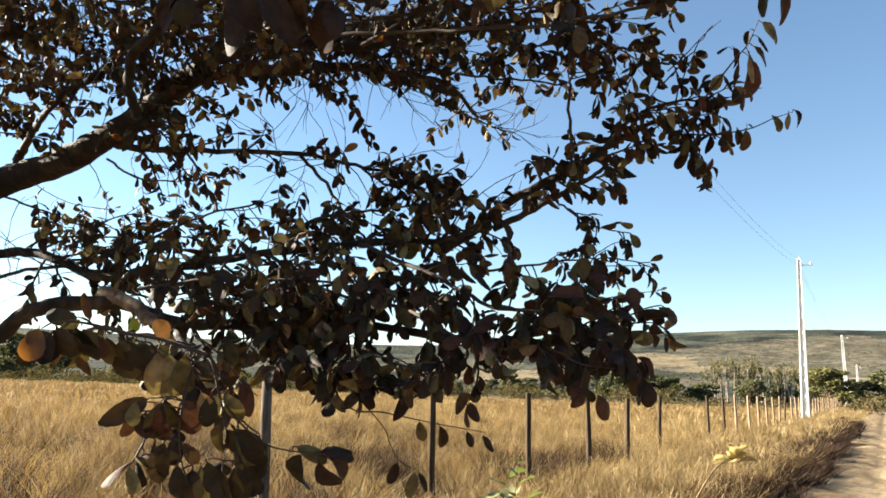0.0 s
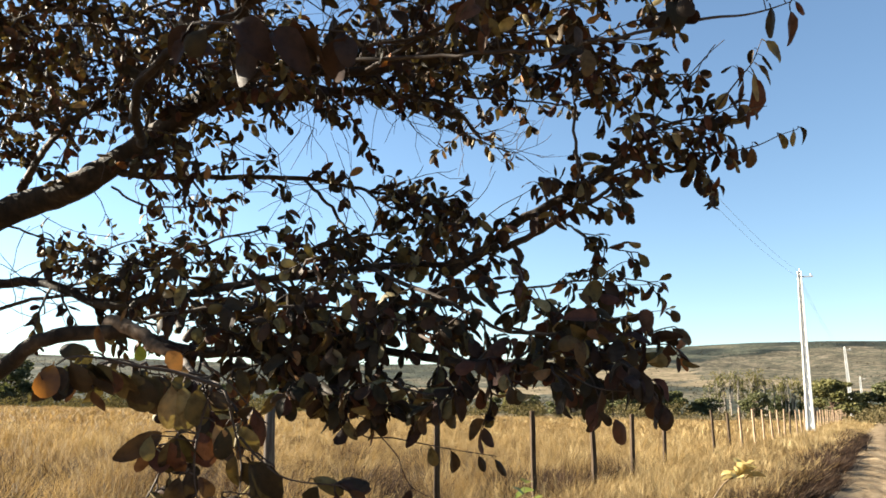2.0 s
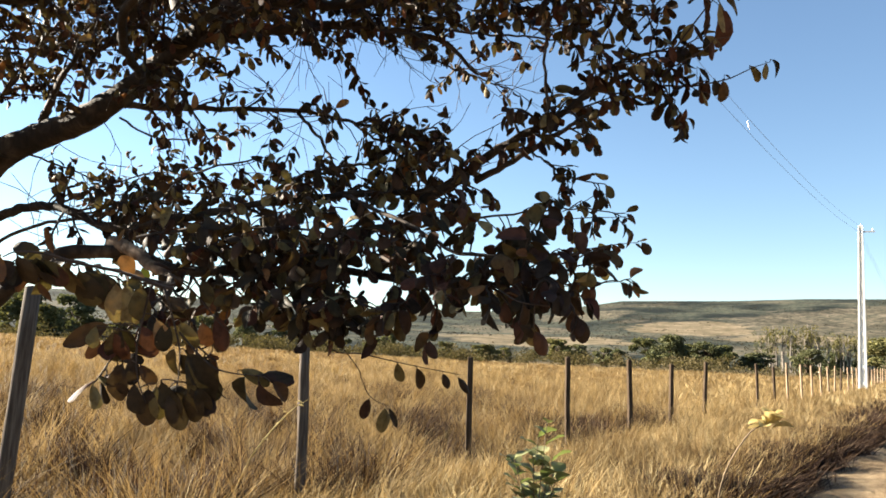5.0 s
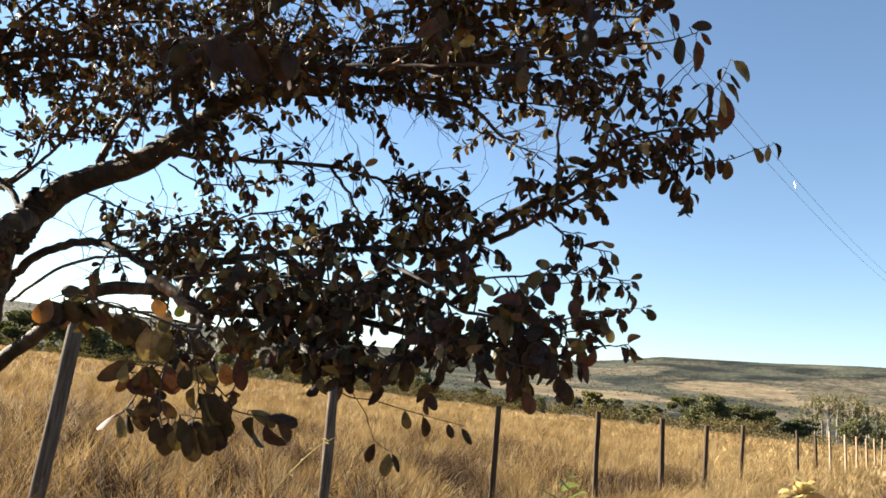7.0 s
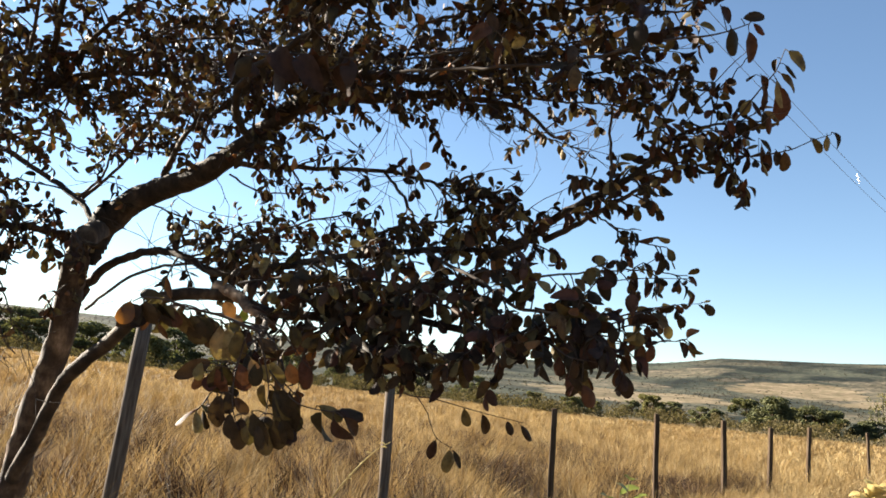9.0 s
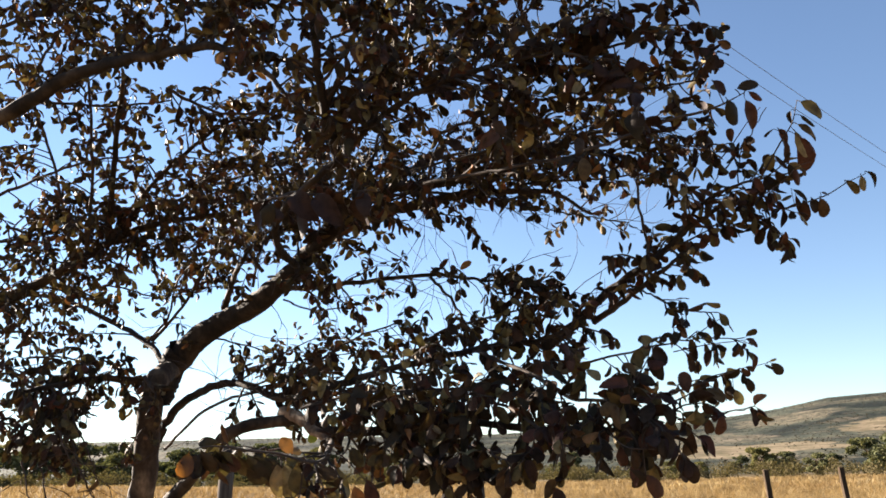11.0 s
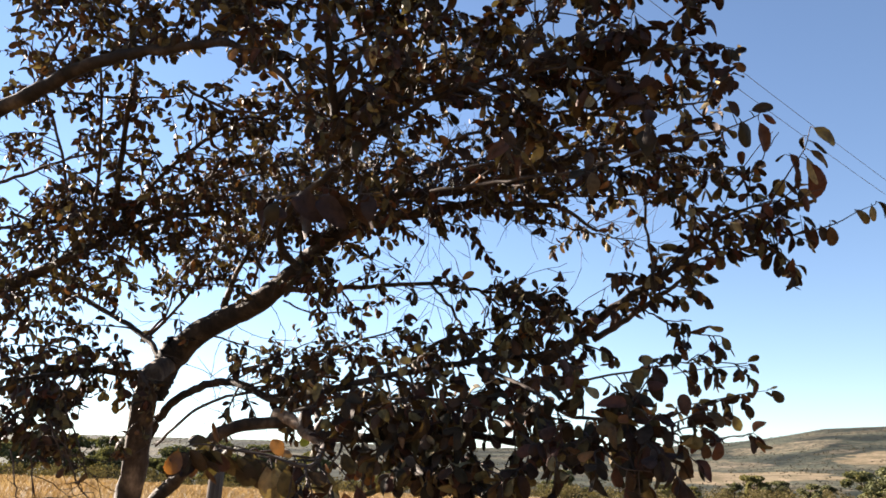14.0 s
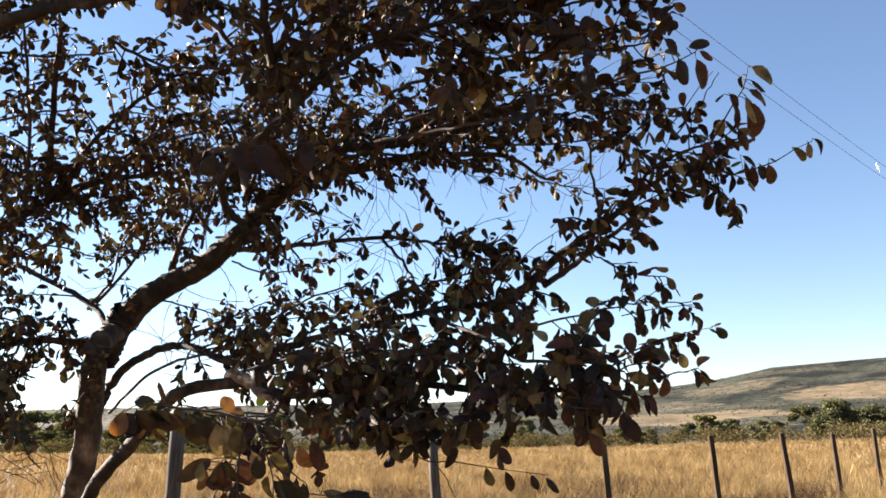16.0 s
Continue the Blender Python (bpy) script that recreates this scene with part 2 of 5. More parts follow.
EYE_X, EYE_Y = 4.7, -2.4      # middle of the land
# clearings on the slopes: degrees left of the road, distance, width, depth, bare or half overgrown
CLEARINGS = [(4, 1250, 290, 380, False), (2, 1500, 180, 190, False), (29.5, 1190, 125, 190, False), (28, 850, 140, 180, True), (24, 1500, 105, 140, False),
             (16, 1240, 120, 170, True), (9, 1050, 110, 120, True), (12, 760, 80, 90, False), (50, 900, 200, 120, False), (68, 1300, 260, 120, False), (-4, 900, 150, 200, True)]
GROUND = ground_material()


def road_material():
    m = Nodes("road_dirt", 0.95)
    m.bsdf.inputs["Specular IOR Level"].default_value = 0.05
    v = m.coords(world=True)
    big, fine = m.noise(m.coords((1, 0.35, 1), world=True), 1.3, 5.0, 0.6), m.noise(v, 26.0, 6.0, 0.7)
    col = m.ramp(big, [(0.3, (0.135, 0.095, 0.056)), (0.5, (0.2, 0.148, 0.092)), (0.7, (0.265, 0.206, 0.135))])
    col = m.mix(0.6, col, m.ramp(fine, [(0.35, (0.6, 0.55, 0.5)), (0.6, (1, 1, 1))]), "MULTIPLY")
    lumps = m.noise(m.coords((1.6, 1, 1), world=True), 5.0, 5.0, 0.7)
    col = m.mix(0.55, col, m.ramp(lumps, [(0.38, (0.55, 0.5, 0.46)), (0.56, (1.12, 1.12, 1.1))]), "MULTIPLY")
    m.color(col).bump(m.mix(0.45, lumps, fine), 1.0, 0.06)
    return m.mat


ROAD = road_material()


# ---- mesh helpers ----
def link(name, mesh, material, parent=None, label="", kind=""):
    ob = new(name, mesh)
    if material:
        mesh.materials.append(material)
    if parent:
        ob.parent = parent
    return tagged(ob, label=label, kind=kind)


def part(name, bm, material, parent=None, label="", smooth=True):
    mesh = bpy.data.meshes.new(name)
    bmesh.ops.recalc_face_normals(bm, faces=bm.faces)
    bm.to_mesh(mesh)
    bm.free()
    if smooth:
        mesh.polygons.foreach_set("use_smooth", [True] * len(mesh.polygons))
    return link(name, mesh, material, parent, label)


def raw_mesh(name, verts, faces, smooth=True):
    """A mesh from arrays: verts (n, 3) and faces (m, k)."""
    mesh = bpy.data.meshes.new(name)
    nv, nf, k = len(verts), len(faces), faces.shape[1]
    mesh.vertices.add(nv)
    mesh.vertices.foreach_set("co", np.asarray(verts, np.float32).ravel())
    mesh.loops.add(nf * k)
    mesh.loops.foreach_set("vertex_index", np.asarray(faces, np.int32).ravel())
    mesh.polygons.add(nf)
    mesh.polygons.foreach_set("loop_start", np.arange(nf, dtype=np.int32) * k)
    mesh.polygons.foreach_set("use_smooth", np.full(nf, smooth))
    mesh.update(calc_edges=True)
    return mesh


def spline(points, n):
    """n points along a smooth line through the given ones."""
    p = np.asarray(points, float)
    q = np.vstack([2 * p[0] - p[1], p, 2 * p[-1] - p[-2]])
    out = []
    for s in np.linspace(0, len(p) - 1, n):
        i = min(int(s), len(p) - 2)
        u = s - i
        a, b, c, e = q[i:i + 4]
        out.append(0.5 * (2 * b + (c - a) * u + (2 * a - 5 * b + 4 * c - e) * u * u + (3 * b - a - 3 * c + e) * u ** 3))
    return np.array(out)


def tube(line, radii, sides, lumpy=0.0, split=0.0, phase=0.0):
    """Verts and quads of a tapering tube along a line; split makes every second edge of it a corner."""
    line = np.asarray(line, float)
    n = len(line)
    tang = np.gradient(line, axis=0)
    tang /= np.linalg.norm(tang, axis=1)[:, None] + 1e-9
    side = np.cross(tang, np.array([0.31, 0.17, 0.93]))
    side /= np.linalg.norm(side, axis=1)[:, None] + 1e-9
    other = np.cross(tang, side)
    ang = np.arange(sides) * 2 * math.pi / sides + phase
    rad = np.asarray(radii)[:, None] * (1 + lumpy * (nrng.random((n, sides)) - 0.5)) * (1 + split * (2 * (np.arange(sides) % 2) - 1))
    v = line[:, None] + rad[..., None] * (np.cos(ang)[None, :, None] * side[:, None] + np.sin(ang)[None, :, None] * other[:, None])
    i, j = np.meshgrid(np.arange(n - 1), np.arange(sides), indexing="ij")
    jj = (j + 1) % sides
    f = np.stack([i * sides + j, i * sides + jj, (i + 1) * sides + jj, (i + 1) * sides + j], -1).reshape(-1, 4)
    return v.reshape(-1, 3), f


def join(pieces):
    vs, fs, off = [], [], 0
    for v, f in pieces:
        vs.append(v)
        fs.append(f + off)
        off += len(v)
    return np.vstack(vs), np.vstack(fs)


# ---- land ----


def smooth01(a, b, x):
    u = np.clip((x - a) / (b - a), 0, 1)
    return u * u * (3 - 2 * u)


def wave(a, seed):
    """A gentle irregular wave of an angle in degrees."""
    r = np.random.default_rng(seed)
    return sum(np.sin(np.radians(a) * k + r.random() * 6.3) / k ** 0.8 for k in (5, 9, 14, 23, 37, 61)) / 2.2


def land_height(x, y):
    dx, dy = np.asarray(x) - EYE_X, np.asarray(y) - EYE_Y
    r = np.hypot(dx, dy) + 1e-6
    az = np.degrees(np.arctan2(-dx, dy))          # degrees left of the road's direction
    edge = np.interp(az, [-180, -20, 30, 50, 62, 75, 100, 180], [0, 0, 0.1, 0.45, 0.65, 1.4, 1.6, 0])
    ridge = np.interp(az, [-180, -60, -10, 3, 8, 14, 21, 24, 27, 32, 45, 60, 75, 95, 180],
                      [2.5, 3.0, 4.3, 4.66, 4.66, 4.42, 4.3, 3.8, 3.45, 3.1, 2.9, 3.1, 2.95, 2.8, 2.5])
    z = edge * smooth01(0, 75, r)
    el_mid = 0.35 + 0.25 * wave(az, 3)
    el = np.interp(r, [75, 130, 260, 500], [0, 0, 0, 1])
    rise1 = smooth01(260, 900, r)
    rise2 = smooth01(800, 1900, r)
    ang = -1.6 * smooth01(75, 200, r) * (1 - rise1) + (el_mid + 0.9) * rise1 + (ridge - el_mid - 0.9 + 0.1 * wave(az * 2.3, 9)) * rise2
    hills = (1.5 + r * np.tan(np.radians(ang))) * smooth01(78, 150, r)
    fall = smooth01(2100, 4300, r)
    return (z * (1 - smooth01(78, 150, r)) + hills) * (1 - fall)


def build_ground():
    radii = np.concatenate([[0.01], np.geomspace(1.2, 70, 40), np.geomspace(76, 4600, 80)])
    az = np.radians(np.arange(0, 360, 1.0))
    rr, aa = np.meshgrid(radii, az, indexing="ij")
    x, y = EYE_X - rr * np.sin(aa), EYE_Y + rr * np.cos(aa)
    z = land_height(x, y)
    lumps = 0.03 * np.sin(x * 1.7 + np.sin(y * 0.9)) * np.sin(y * 1.3) * smooth01(0.2, 2.0, np.abs(x - 5.1) - 2.2)
    z = z + np.where(rr < 75, lumps, 0) - 0.05 * smooth01(-0.4, 0.3, 2.1 - np.abs(x - 5.1))
    n, m = rr.shape
    i, j = np.meshgrid(np.arange(n - 1), np.arange(m), indexing="ij")
    jj = (j + 1) % m
    f = np.stack([i * m + j, i * m + jj, (i + 1) * m + jj, (i + 1) * m + j], -1).reshape(-1, 4)
    mesh = raw_mesh("ground", np.stack([x, y, z], -1).reshape(-1, 3), f[:, ::-1])
    tagged(link("ground", mesh, GROUND), "dry savanna land with golden field and scrubby hills behind", "ground", kind="structure")


build_ground()


def build_road():
    us = np.linspace(-2.3, 2.3, 56)
    ys = np.concatenate([np.arange(-12, 30, 0.12), np.geomspace(30, 420, 90)])
    uu, yy = np.meshgrid(us, ys)
    wob = 0.16 * np.sin(yy * 0.35) + 0.1 * np.sin(yy * 0.93 + 1) + 0.05 * np.sin(yy * 2.7)
    edge = smooth01(1.5, 2.3, np.abs(uu))
    x = 5.1 + uu + wob * edge
    rut = -0.05 * np.exp(-((np.abs(uu + 0.05 * np.sin(yy * 0.5)) - 0.78) / 0.24) ** 2)
    z = 0.045 + rut - 0.09 * edge + 0.012 * np.sin(yy * 3.1 + uu * 4) + 0.015 * np.sin(yy * 1.3 - uu * 2.2)
    z = z + 0.05 * np.abs(np.sin(yy * 2.1 + 2 * np.sin(uu * 1.7)) * np.sin(uu * 3.3 + yy * 0.6)) ** 2 + 0.022 * (nrng.random(z.shape) - 0.5) + land_height(x, yy) * 1.0
    n, m = uu.shape
    i, j = np.meshgrid(np.arange(n - 1), np.arange(m - 1), indexing="ij")
    f = np.stack([i * m + j, i * m + j + 1, (i + 1) * m + j + 1, (i + 1) * m + j], -1).reshape(-1, 4)
    mesh = raw_mesh("road", np.stack([x, yy, z], -1).reshape(-1, 3), f)
    tagged(link("road", mesh, ROAD), "pale dirt road with two worn wheel tracks", "road", kind="structure")


build_road()


# ---- grass ----
def blades(x, y, height, width, lean, droop=0.35, rows=((0.0, 0.8), (0.4, 1.0), (0.75, 0.75), (1.0, 0.12))):
    """Bent blades as one array mesh."""
    n = len(x)
    z0 = land_height(x, y) - 0.02
    turn = 3.0 * np.sin(x * 2.3 + 1.7 * np.sin(y * 1.9)) + 2.0 * np.sin(y * 2.9 + x) + nrng.normal(0, 0.9, n)      # neighbours lean alike
    face = nrng.random(n) * 6.283
    dx, dy = np.cos(turn), np.sin(turn)
    wx, wy = np.cos(face), np.sin(face)
    tilt = lean * nrng.random(n) + 0.12          # drift with the wind, away from the road
    vs = []
    for s, w in rows:
        off = height * (tilt * s + droop * s * s * s * nrng.random(n) * 0.6)
        cx = x + dx * off + 0.1 * height * s * s
        cy = y + dy * off
        cz = z0 + height * s * (1 - 0.18 * tilt * s)
        for sg in (-1, 1):
            vs.append(np.stack([cx + sg * wx * width * w / 2, cy + sg * wy * width * w / 2, cz], -1))
    v = np.stack(vs, 1).reshape(-1, 3)
    b = np.arange(n)[:, None] * 2 * len(rows)
    f = np.concatenate([b + np.array([[k, k + 1, k + 3, k + 2]]) for k in range(0, 2 * len(rows) - 2, 2)], 1).reshape(-1, 4)
    return v, f


def scatter(n, x0, x1, y0, y1):
    return x0 + (x1 - x0) * nrng.random(n), y0 + (y1 - y0) * nrng.random(n)


def tufts(n, per, x0, x1, y0, y1, spread):
    cx, cy = scatter(n, x0, x1, y0, y1)
    s = np.repeat(0.4 + 0.95 * nrng.random(n), per)
    x = np.repeat(cx, per) + nrng.normal(0, spread, n * per)
    y = np.repeat(cy, per) + nrng.normal(0, spread, n * per)
    return x, y, s


def sector(n, r0, r1, a0, a1):
    r = np.sqrt(r0 ** 2 + (r1 ** 2 - r0 ** 2) * nrng.random(n))
    a = np.radians(a0 + (a1 - a0) * nrng.random(n))
    return EYE_X - r * np.sin(a), EYE_Y + r * np.cos(a), r


FAR_ROWS = ((0.0, 0.9), (0.6, 1.0), (1.0, 0.2))


def hollows(x, y):
    """Uneven growth, from 0.3 in hollows to 1.2."""
    w = np.sin(x * 1.9 + 1.3 * np.sin(y * 1.1)) * np.sin(y * 1.5 + 1.1 * np.sin(x * 0.8)) + 0.5 * np.sin(x * 4.3 + y) * np.sin(y * 3.7 - x)
    return np.clip(0.85 + 0.55 * w, 0.3, 1.2)


def build_field_grass():
    pieces = []
    x, y, s = tufts(5600, 20, -9.5, 0.6, -4, 16, 0.11)
    pieces.append(blades(x, y, 0.56 * hollows(x, y) * s * (0.6 + 0.5 * nrng.random(len(x))), 0.0042, 0.8, rows=FAR_ROWS))
    x, y, s = tufts(5000, 14, -22, 0.6, 10, 34, 0.17)
    pieces.append(blades(x, y, 0.57 * hollows(x * 0.7, y * 0.7) * s * (0.6 + 0.5 * nrng.random(len(x))), 0.0085, 0.7, rows=FAR_ROWS))
    x, y, s = tufts(3200, 12, -26, -8, -6, 14, 0.17)
    pieces.append(blades(x, y, 0.57 * hollows(x * 0.7, y * 0.7) * s * (0.6 + 0.5 * nrng.random(len(x))), 0.0085, 0.7, rows=FAR_ROWS))
    x, y, r = sector(130000, 24, 84, 2, 98)
    keep = x < 0.4
    x, y, r = x[keep], y[keep], r[keep]
    lumps = 0.75 + 0.35 * np.sin(x * 0.9 + 2 * np.sin(y * 0.5)) * np.sin(y * 0.7 + x * 0.3)
    pieces.append(blades(x, y, lumps * (0.3 + 0.3 * nrng.random(len(x))), 0.011 + 0.0006 * r, 0.9, rows=FAR_ROWS))
    v, f = join(pieces)
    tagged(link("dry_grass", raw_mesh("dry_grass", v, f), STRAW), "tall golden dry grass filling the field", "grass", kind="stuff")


build_field_grass()


def build_verge_grass():
    pieces = []
    x, y, s = tufts(4200, 14, 0.2, 2.85, 1.0, 16, 0.08)
    pieces.append(blades(x, y, 0.42 * s * (0.5 + 0.6 * nrng.random(len(x))), 0.006, 0.8))
    x, y, s = tufts(3000, 12, 0.2, 2.85, 15, 60, 0.12)
    pieces.append(blades(x, y, 0.42 * s * (0.5 + 0.6 * nrng.random(len(x))), 0.016, 0.8, rows=FAR_ROWS))
    x, y, s = tufts(1900, 12, 7.3, 11, -8, 80, 0.14)
    pieces.append(blades(x, y, 0.42 * s * (0.5 + 0.6 * nrng.random(len(x))), 0.014, 0.8, rows=FAR_ROWS))
    x, y, s = tufts(1300, 12, 0.5, 2.8, -6, 1.0, 0.08)
    pieces.append(blades(x, y, 0.3 * s * (0.5 + 0.6 * nrng.random(len(x))), 0.006, 0.8))
    x, y, s = tufts(1800, 11, 0.2, 2.6, 60, 220, 0.3)
    pieces.append(blades(x, y, 0.5 * s * (0.5 + 0.6 * nrng.random(len(x))), 0.05, 0.8, rows=FAR_ROWS))
    v, f = join(pieces)
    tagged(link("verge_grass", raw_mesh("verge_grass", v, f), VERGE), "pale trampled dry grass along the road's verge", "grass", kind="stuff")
    pieces = []
    for k in range(58):
        cy = 5.5 + 46 * nrng.random() ** 1.3
        cx = 2.05 + 0.75 * nrng.random()
        n = 130
        x, y = cx + nrng.normal(0, 0.14, n), cy + nrng.normal(0, 0.22, n)
        pieces.append(blades(x, y, (0.14 + 0.34 * nrng.random(n)), 0.008 + 0.0004 * cy, 1.0))
    for k in range(170):         # dense fringe on the road's edge, the bank's shade put into its colour
        cy = 5.0 + 38 * nrng.random() ** 1.5
        cx = 2.2 + 0.7 * nrng.random() + 0.035 * min(cy - 5.0, 7.0)
        n = 170
        x, y = cx + nrng.normal(0, 0.15, n), cy + nrng.normal(0, 0.22, n)
        pieces.append(blades(x, y, (0.14 + 0.32 * nrng.random(n)), 0.010 + 0.0005 * cy, 1.2))
    for k in range(26):
        cy, cx = 4.2 + 11 * nrng.random(), 0.9 + 1.7 * nrng.random()
        n = 90
        x, y = cx + nrng.normal(0, 0.12, n), cy + nrng.normal(0, 0.16, n)
        pieces.append(blades(x, y, (0.15 + 0.22 * nrng.random(n)), 0.008, 0.9))
    for k in range(330):
        cy, cx = -5 + 20 * nrng.random() ** 1.2, -0.1 - 11 * nrng.random() ** 1.3
        n = 90
        x, y = cx + nrng.normal(0, 0.17, n), cy + nrng.normal(0, 0.17, n)
        pieces.append(blades(x, y, (0.3 + 0.36 * nrng.random(n)), 0.009, 1.1))
    v, f = join(pieces)
    tagged(link("heath_clumps", raw_mesh("heath_clumps", v, f), HEATH), "brown withered low plants in the dry grass, coloured darker for shade", "undergrowth", kind="stuff")


build_verge_grass()


# ---- fence ----
def fence_post(x, y, height, lean_x, lean_y, r, tone):
    z0 = float(land_height(x, y))
    line = np.array([[x - lean_x * 0.3 / height, y - lean_y * 0.3 / height, z0 - 0.3], [x, y, z0], [x + lean_x * 0.5, y + lean_y * 0.5, z0 + height * 0.5],
                     [x + lean_x, y + lean_y, z0 + height]])
    line = spline(line, 9)
    line[1:-1, :2] += nrng.normal(0, 0.003, (7, 2))
    # the far ones are split logs with four worn faces, the first ones round
    v, f = tube(line, np.linspace(r * 1.04, r * 0.9, 9), 8, 0.06 if tone else 0.2, 0.14 if tone else 0.0, radians(rnd.uniform(8, 28)))
    bm = bmesh.new()
    vs = [bm.verts.new(p) for p in v]
    for q in f:
        bm.faces.new([vs[i] for i in q])
    top = vs[-8:]
    c = bm.verts.new(line[-1] + np.array([0, 0, r * 0.25]))
    for k in range(8):
        bm.faces.new([top[k], top[(k + 1) % 8], c])
    ob = part("fence_post", bm, POSTS[tone], smooth=not tone)
    looks = ("weathered grey round wooden", "dark brown split-log", "pale bleached split-log")
    return tagged(ob, looks[tone] + " fence post in dry grass", "fence post", "posts of the fence")


TOPS = {0: 1.74, 1: 1.5, 2: 1.4, 3: 1.45, 4: 1.44, 5: 1.38, 6: 1.45, 8: 1.46, 9: 1.37, 10: 1.53}
LEANS = {0: (-0.03, 0.06), 2: (-0.04, 0.03), 3: (-0.01, -0.03), 5: (0.02, 0.0)}
for k in range(-3, 40):
    if k == 7:
        continue
    lx, ly = LEANS.get(k, (rnd.uniform(-0.05, 0.05), rnd.uniform(-0.05, 0.05)))
    fence_post(rnd.uniform(-0.03, 0.03) - lx, 2.5 * k - ly - {0: 0.11, 1: 0.25, 2: 0.1}.get(k, 0.0), TOPS.get(k, rnd.uniform(1.36, 1.52)), lx, ly, rnd.uniform(0.045, 0.056) * (1.0 if k < 2 else 0.84),
               0 if k < 2 else 1 if k < 10 or k in (16, 21, 22) else 2)


# ---- power line ----
def box(bm, x0, x1, y0, y1, z0, z1, taper=1.0):
    cx, cy = 0.0, 0.0
    vs = [bm.verts.new((x * s, y * s, z)) for z, s in ((z0, 1.0), (z1, taper)) for x, y in ((x0, y0), (x1, y0), (x1, y1), (x0, y1))]
    for q in ((0, 3, 2, 1), (4, 5, 6, 7), (0, 1, 5, 4), (1, 2, 6, 5), (2, 3, 7, 6), (3, 0, 4, 7)):
        bm.faces.new([vs[i] for i in q])


def utility_pole(y, height, lean=0.0):
    base = new("utility_pole")
    z0 = float(land_height(0.3, y))
    base.matrix_world = pose(0.32, y, z0 - 0.1, 0, lean, 0)
    for sx in (-1, 1):
        bm = bmesh.new()
        box(bm, sx * 0.19 - 0.055, sx * 0.19 + 0.055, -0.13, 0.13, 0, height + 0.1, 0.5)
        bmesh.ops.bevel(bm, geom=list(bm.edges), offset=0.012, segments=1, affect="EDGES")
        part("flange", bm, CONCRETE, base, smooth=False)
    bm = bmesh.new()
    box(bm, -0.137, 0.137, -0.035, 0.035, 0, height + 0.08, 0.5)
    part("web", bm, CONCRETE, base, smooth=False)
    for k in range(7):
        z = 0.6 + k * 0.95
        s = 1 - 0.5 * z / height
        bm = bmesh.new()
        box(bm, -0.137 * s, 0.137 * s, -0.1 * s, 0.1 * s, z, z + 0.16)
        part("rung_block", bm, CONCRETE, base, smooth=False)
    bm = bmesh.new()
    box(bm, 0.0, 0.75, -0.04, 0.04, height - 0.32, height - 0.24)
    bracket = part("bracket", bm, STEEL, base, "short steel bracket", smooth=False)
    for x, z in ((0.0, height + 0.05), (0.62, height - 0.26), (0.04, height - 0.38)):
        prof = [(0.02, 0), (0.05, 0.03), (0.03, 0.06), (0.055, 0.09), (0.03, 0.12), (0.04, 0.15), (0.015, 0.18)]
        v, f = tube([(x, 0, z + h) for _, h in prof], [r for r, _ in prof], 10)
        link("insulator", raw_mesh("insulator", v, f), CERAMIC, bracket if x > 0.5 else base, "white ribbed insulator")
    return tagged(base, "white concrete utility pole beside the fence", "utility pole", "poles of the power line")


POLES = [(-33.0, 9.6), (47.0, 9.9), (107.0, 9.2), (152.0, 9.0), (205.0, 9.0)]
for i, (py, ph) in enumerate(POLES):
    utility_pole(py, ph, 1.0 if i == 1 else rnd.uniform(-1, 1))


def wire(name, x, drop, sag, i):
    (y0, h0), (y1, h1) = POLES[i], POLES[i + 1]
    u = np.linspace(0, 1, 49)
    line = np.stack([0 * u + x, y0 + (y1 - y0) * u, h0 + (h1 - h0) * u - drop - sag * 4 * u * (1 - u)], -1)
    v, f = tube(line, np.full(49, 0.0048), 6)
    tagged(link(name, raw_mesh(name, v, f), WIRE), "thin dark overhead wire hung between concrete poles", "wire", "wires of the power line")


for i, sag in enumerate((1.95, 1.1, 0.7, 0.9)):
    wire("overhead_wire", 0.32, -0.15, sag, i)
    wire("overhead_wire", 0.36, 0.27, sag + 0.03, i)
# spacer that ties the two wires
v, f = tube([(0.33, 18.0, 8.06), (0.31, 18.01, 8.0), (0.36, 18.0, 7.95), (0.34, 18.0, 7.89), (0.38, 17.99, 7.83), (0.35, 18.0, 7.78)], [0.004, 0.018, 0.012, 0.02, 0.012, 0.004], 8)
tagged(link("wire_spacer", raw_mesh("wire_spacer", v, f), CERAMIC), "small white spacer clipped between the overhead wires", "spacer")


# ---- far trees and scrub ----
def clumps(centres, radii, per, size, flat=0.75):
    """Small bent leaf sprays scattered through blobs, as quads."""
    vs = []
    for c, r in zip(centres, radii):
        n = max(6, int(per * r * r))
        d = nrng.normal(size=(n, 3))
        d /= np.linalg.norm(d, axis=1)[:, None]
        p = np.asarray(c) + d * (r * (0.45 + 0.6 * nrng.random(n) ** 0.6))[:, None] * np.array([1, 1, flat])
        a = nrng.normal(size=(n, 3))
        a /= np.linalg.norm(a, axis=1)[:, None]
        b = np.cross(a, nrng.normal(size=(n, 3)))
        b /= np.linalg.norm(b, axis=1)[:, None]
        s = (size * (0.6 + 0.8 * nrng.random(n)))[:, None]
        vs.append(np.stack([p - a * s, p + b * s * 0.55 - a * s * 0.1, p + a * s, p - b * s * 0.55 + a * s * 0.15], 1).reshape(-1, 3))
    v = np.vstack(vs)
    return v, np.arange(len(v)).reshape(-1, 4)


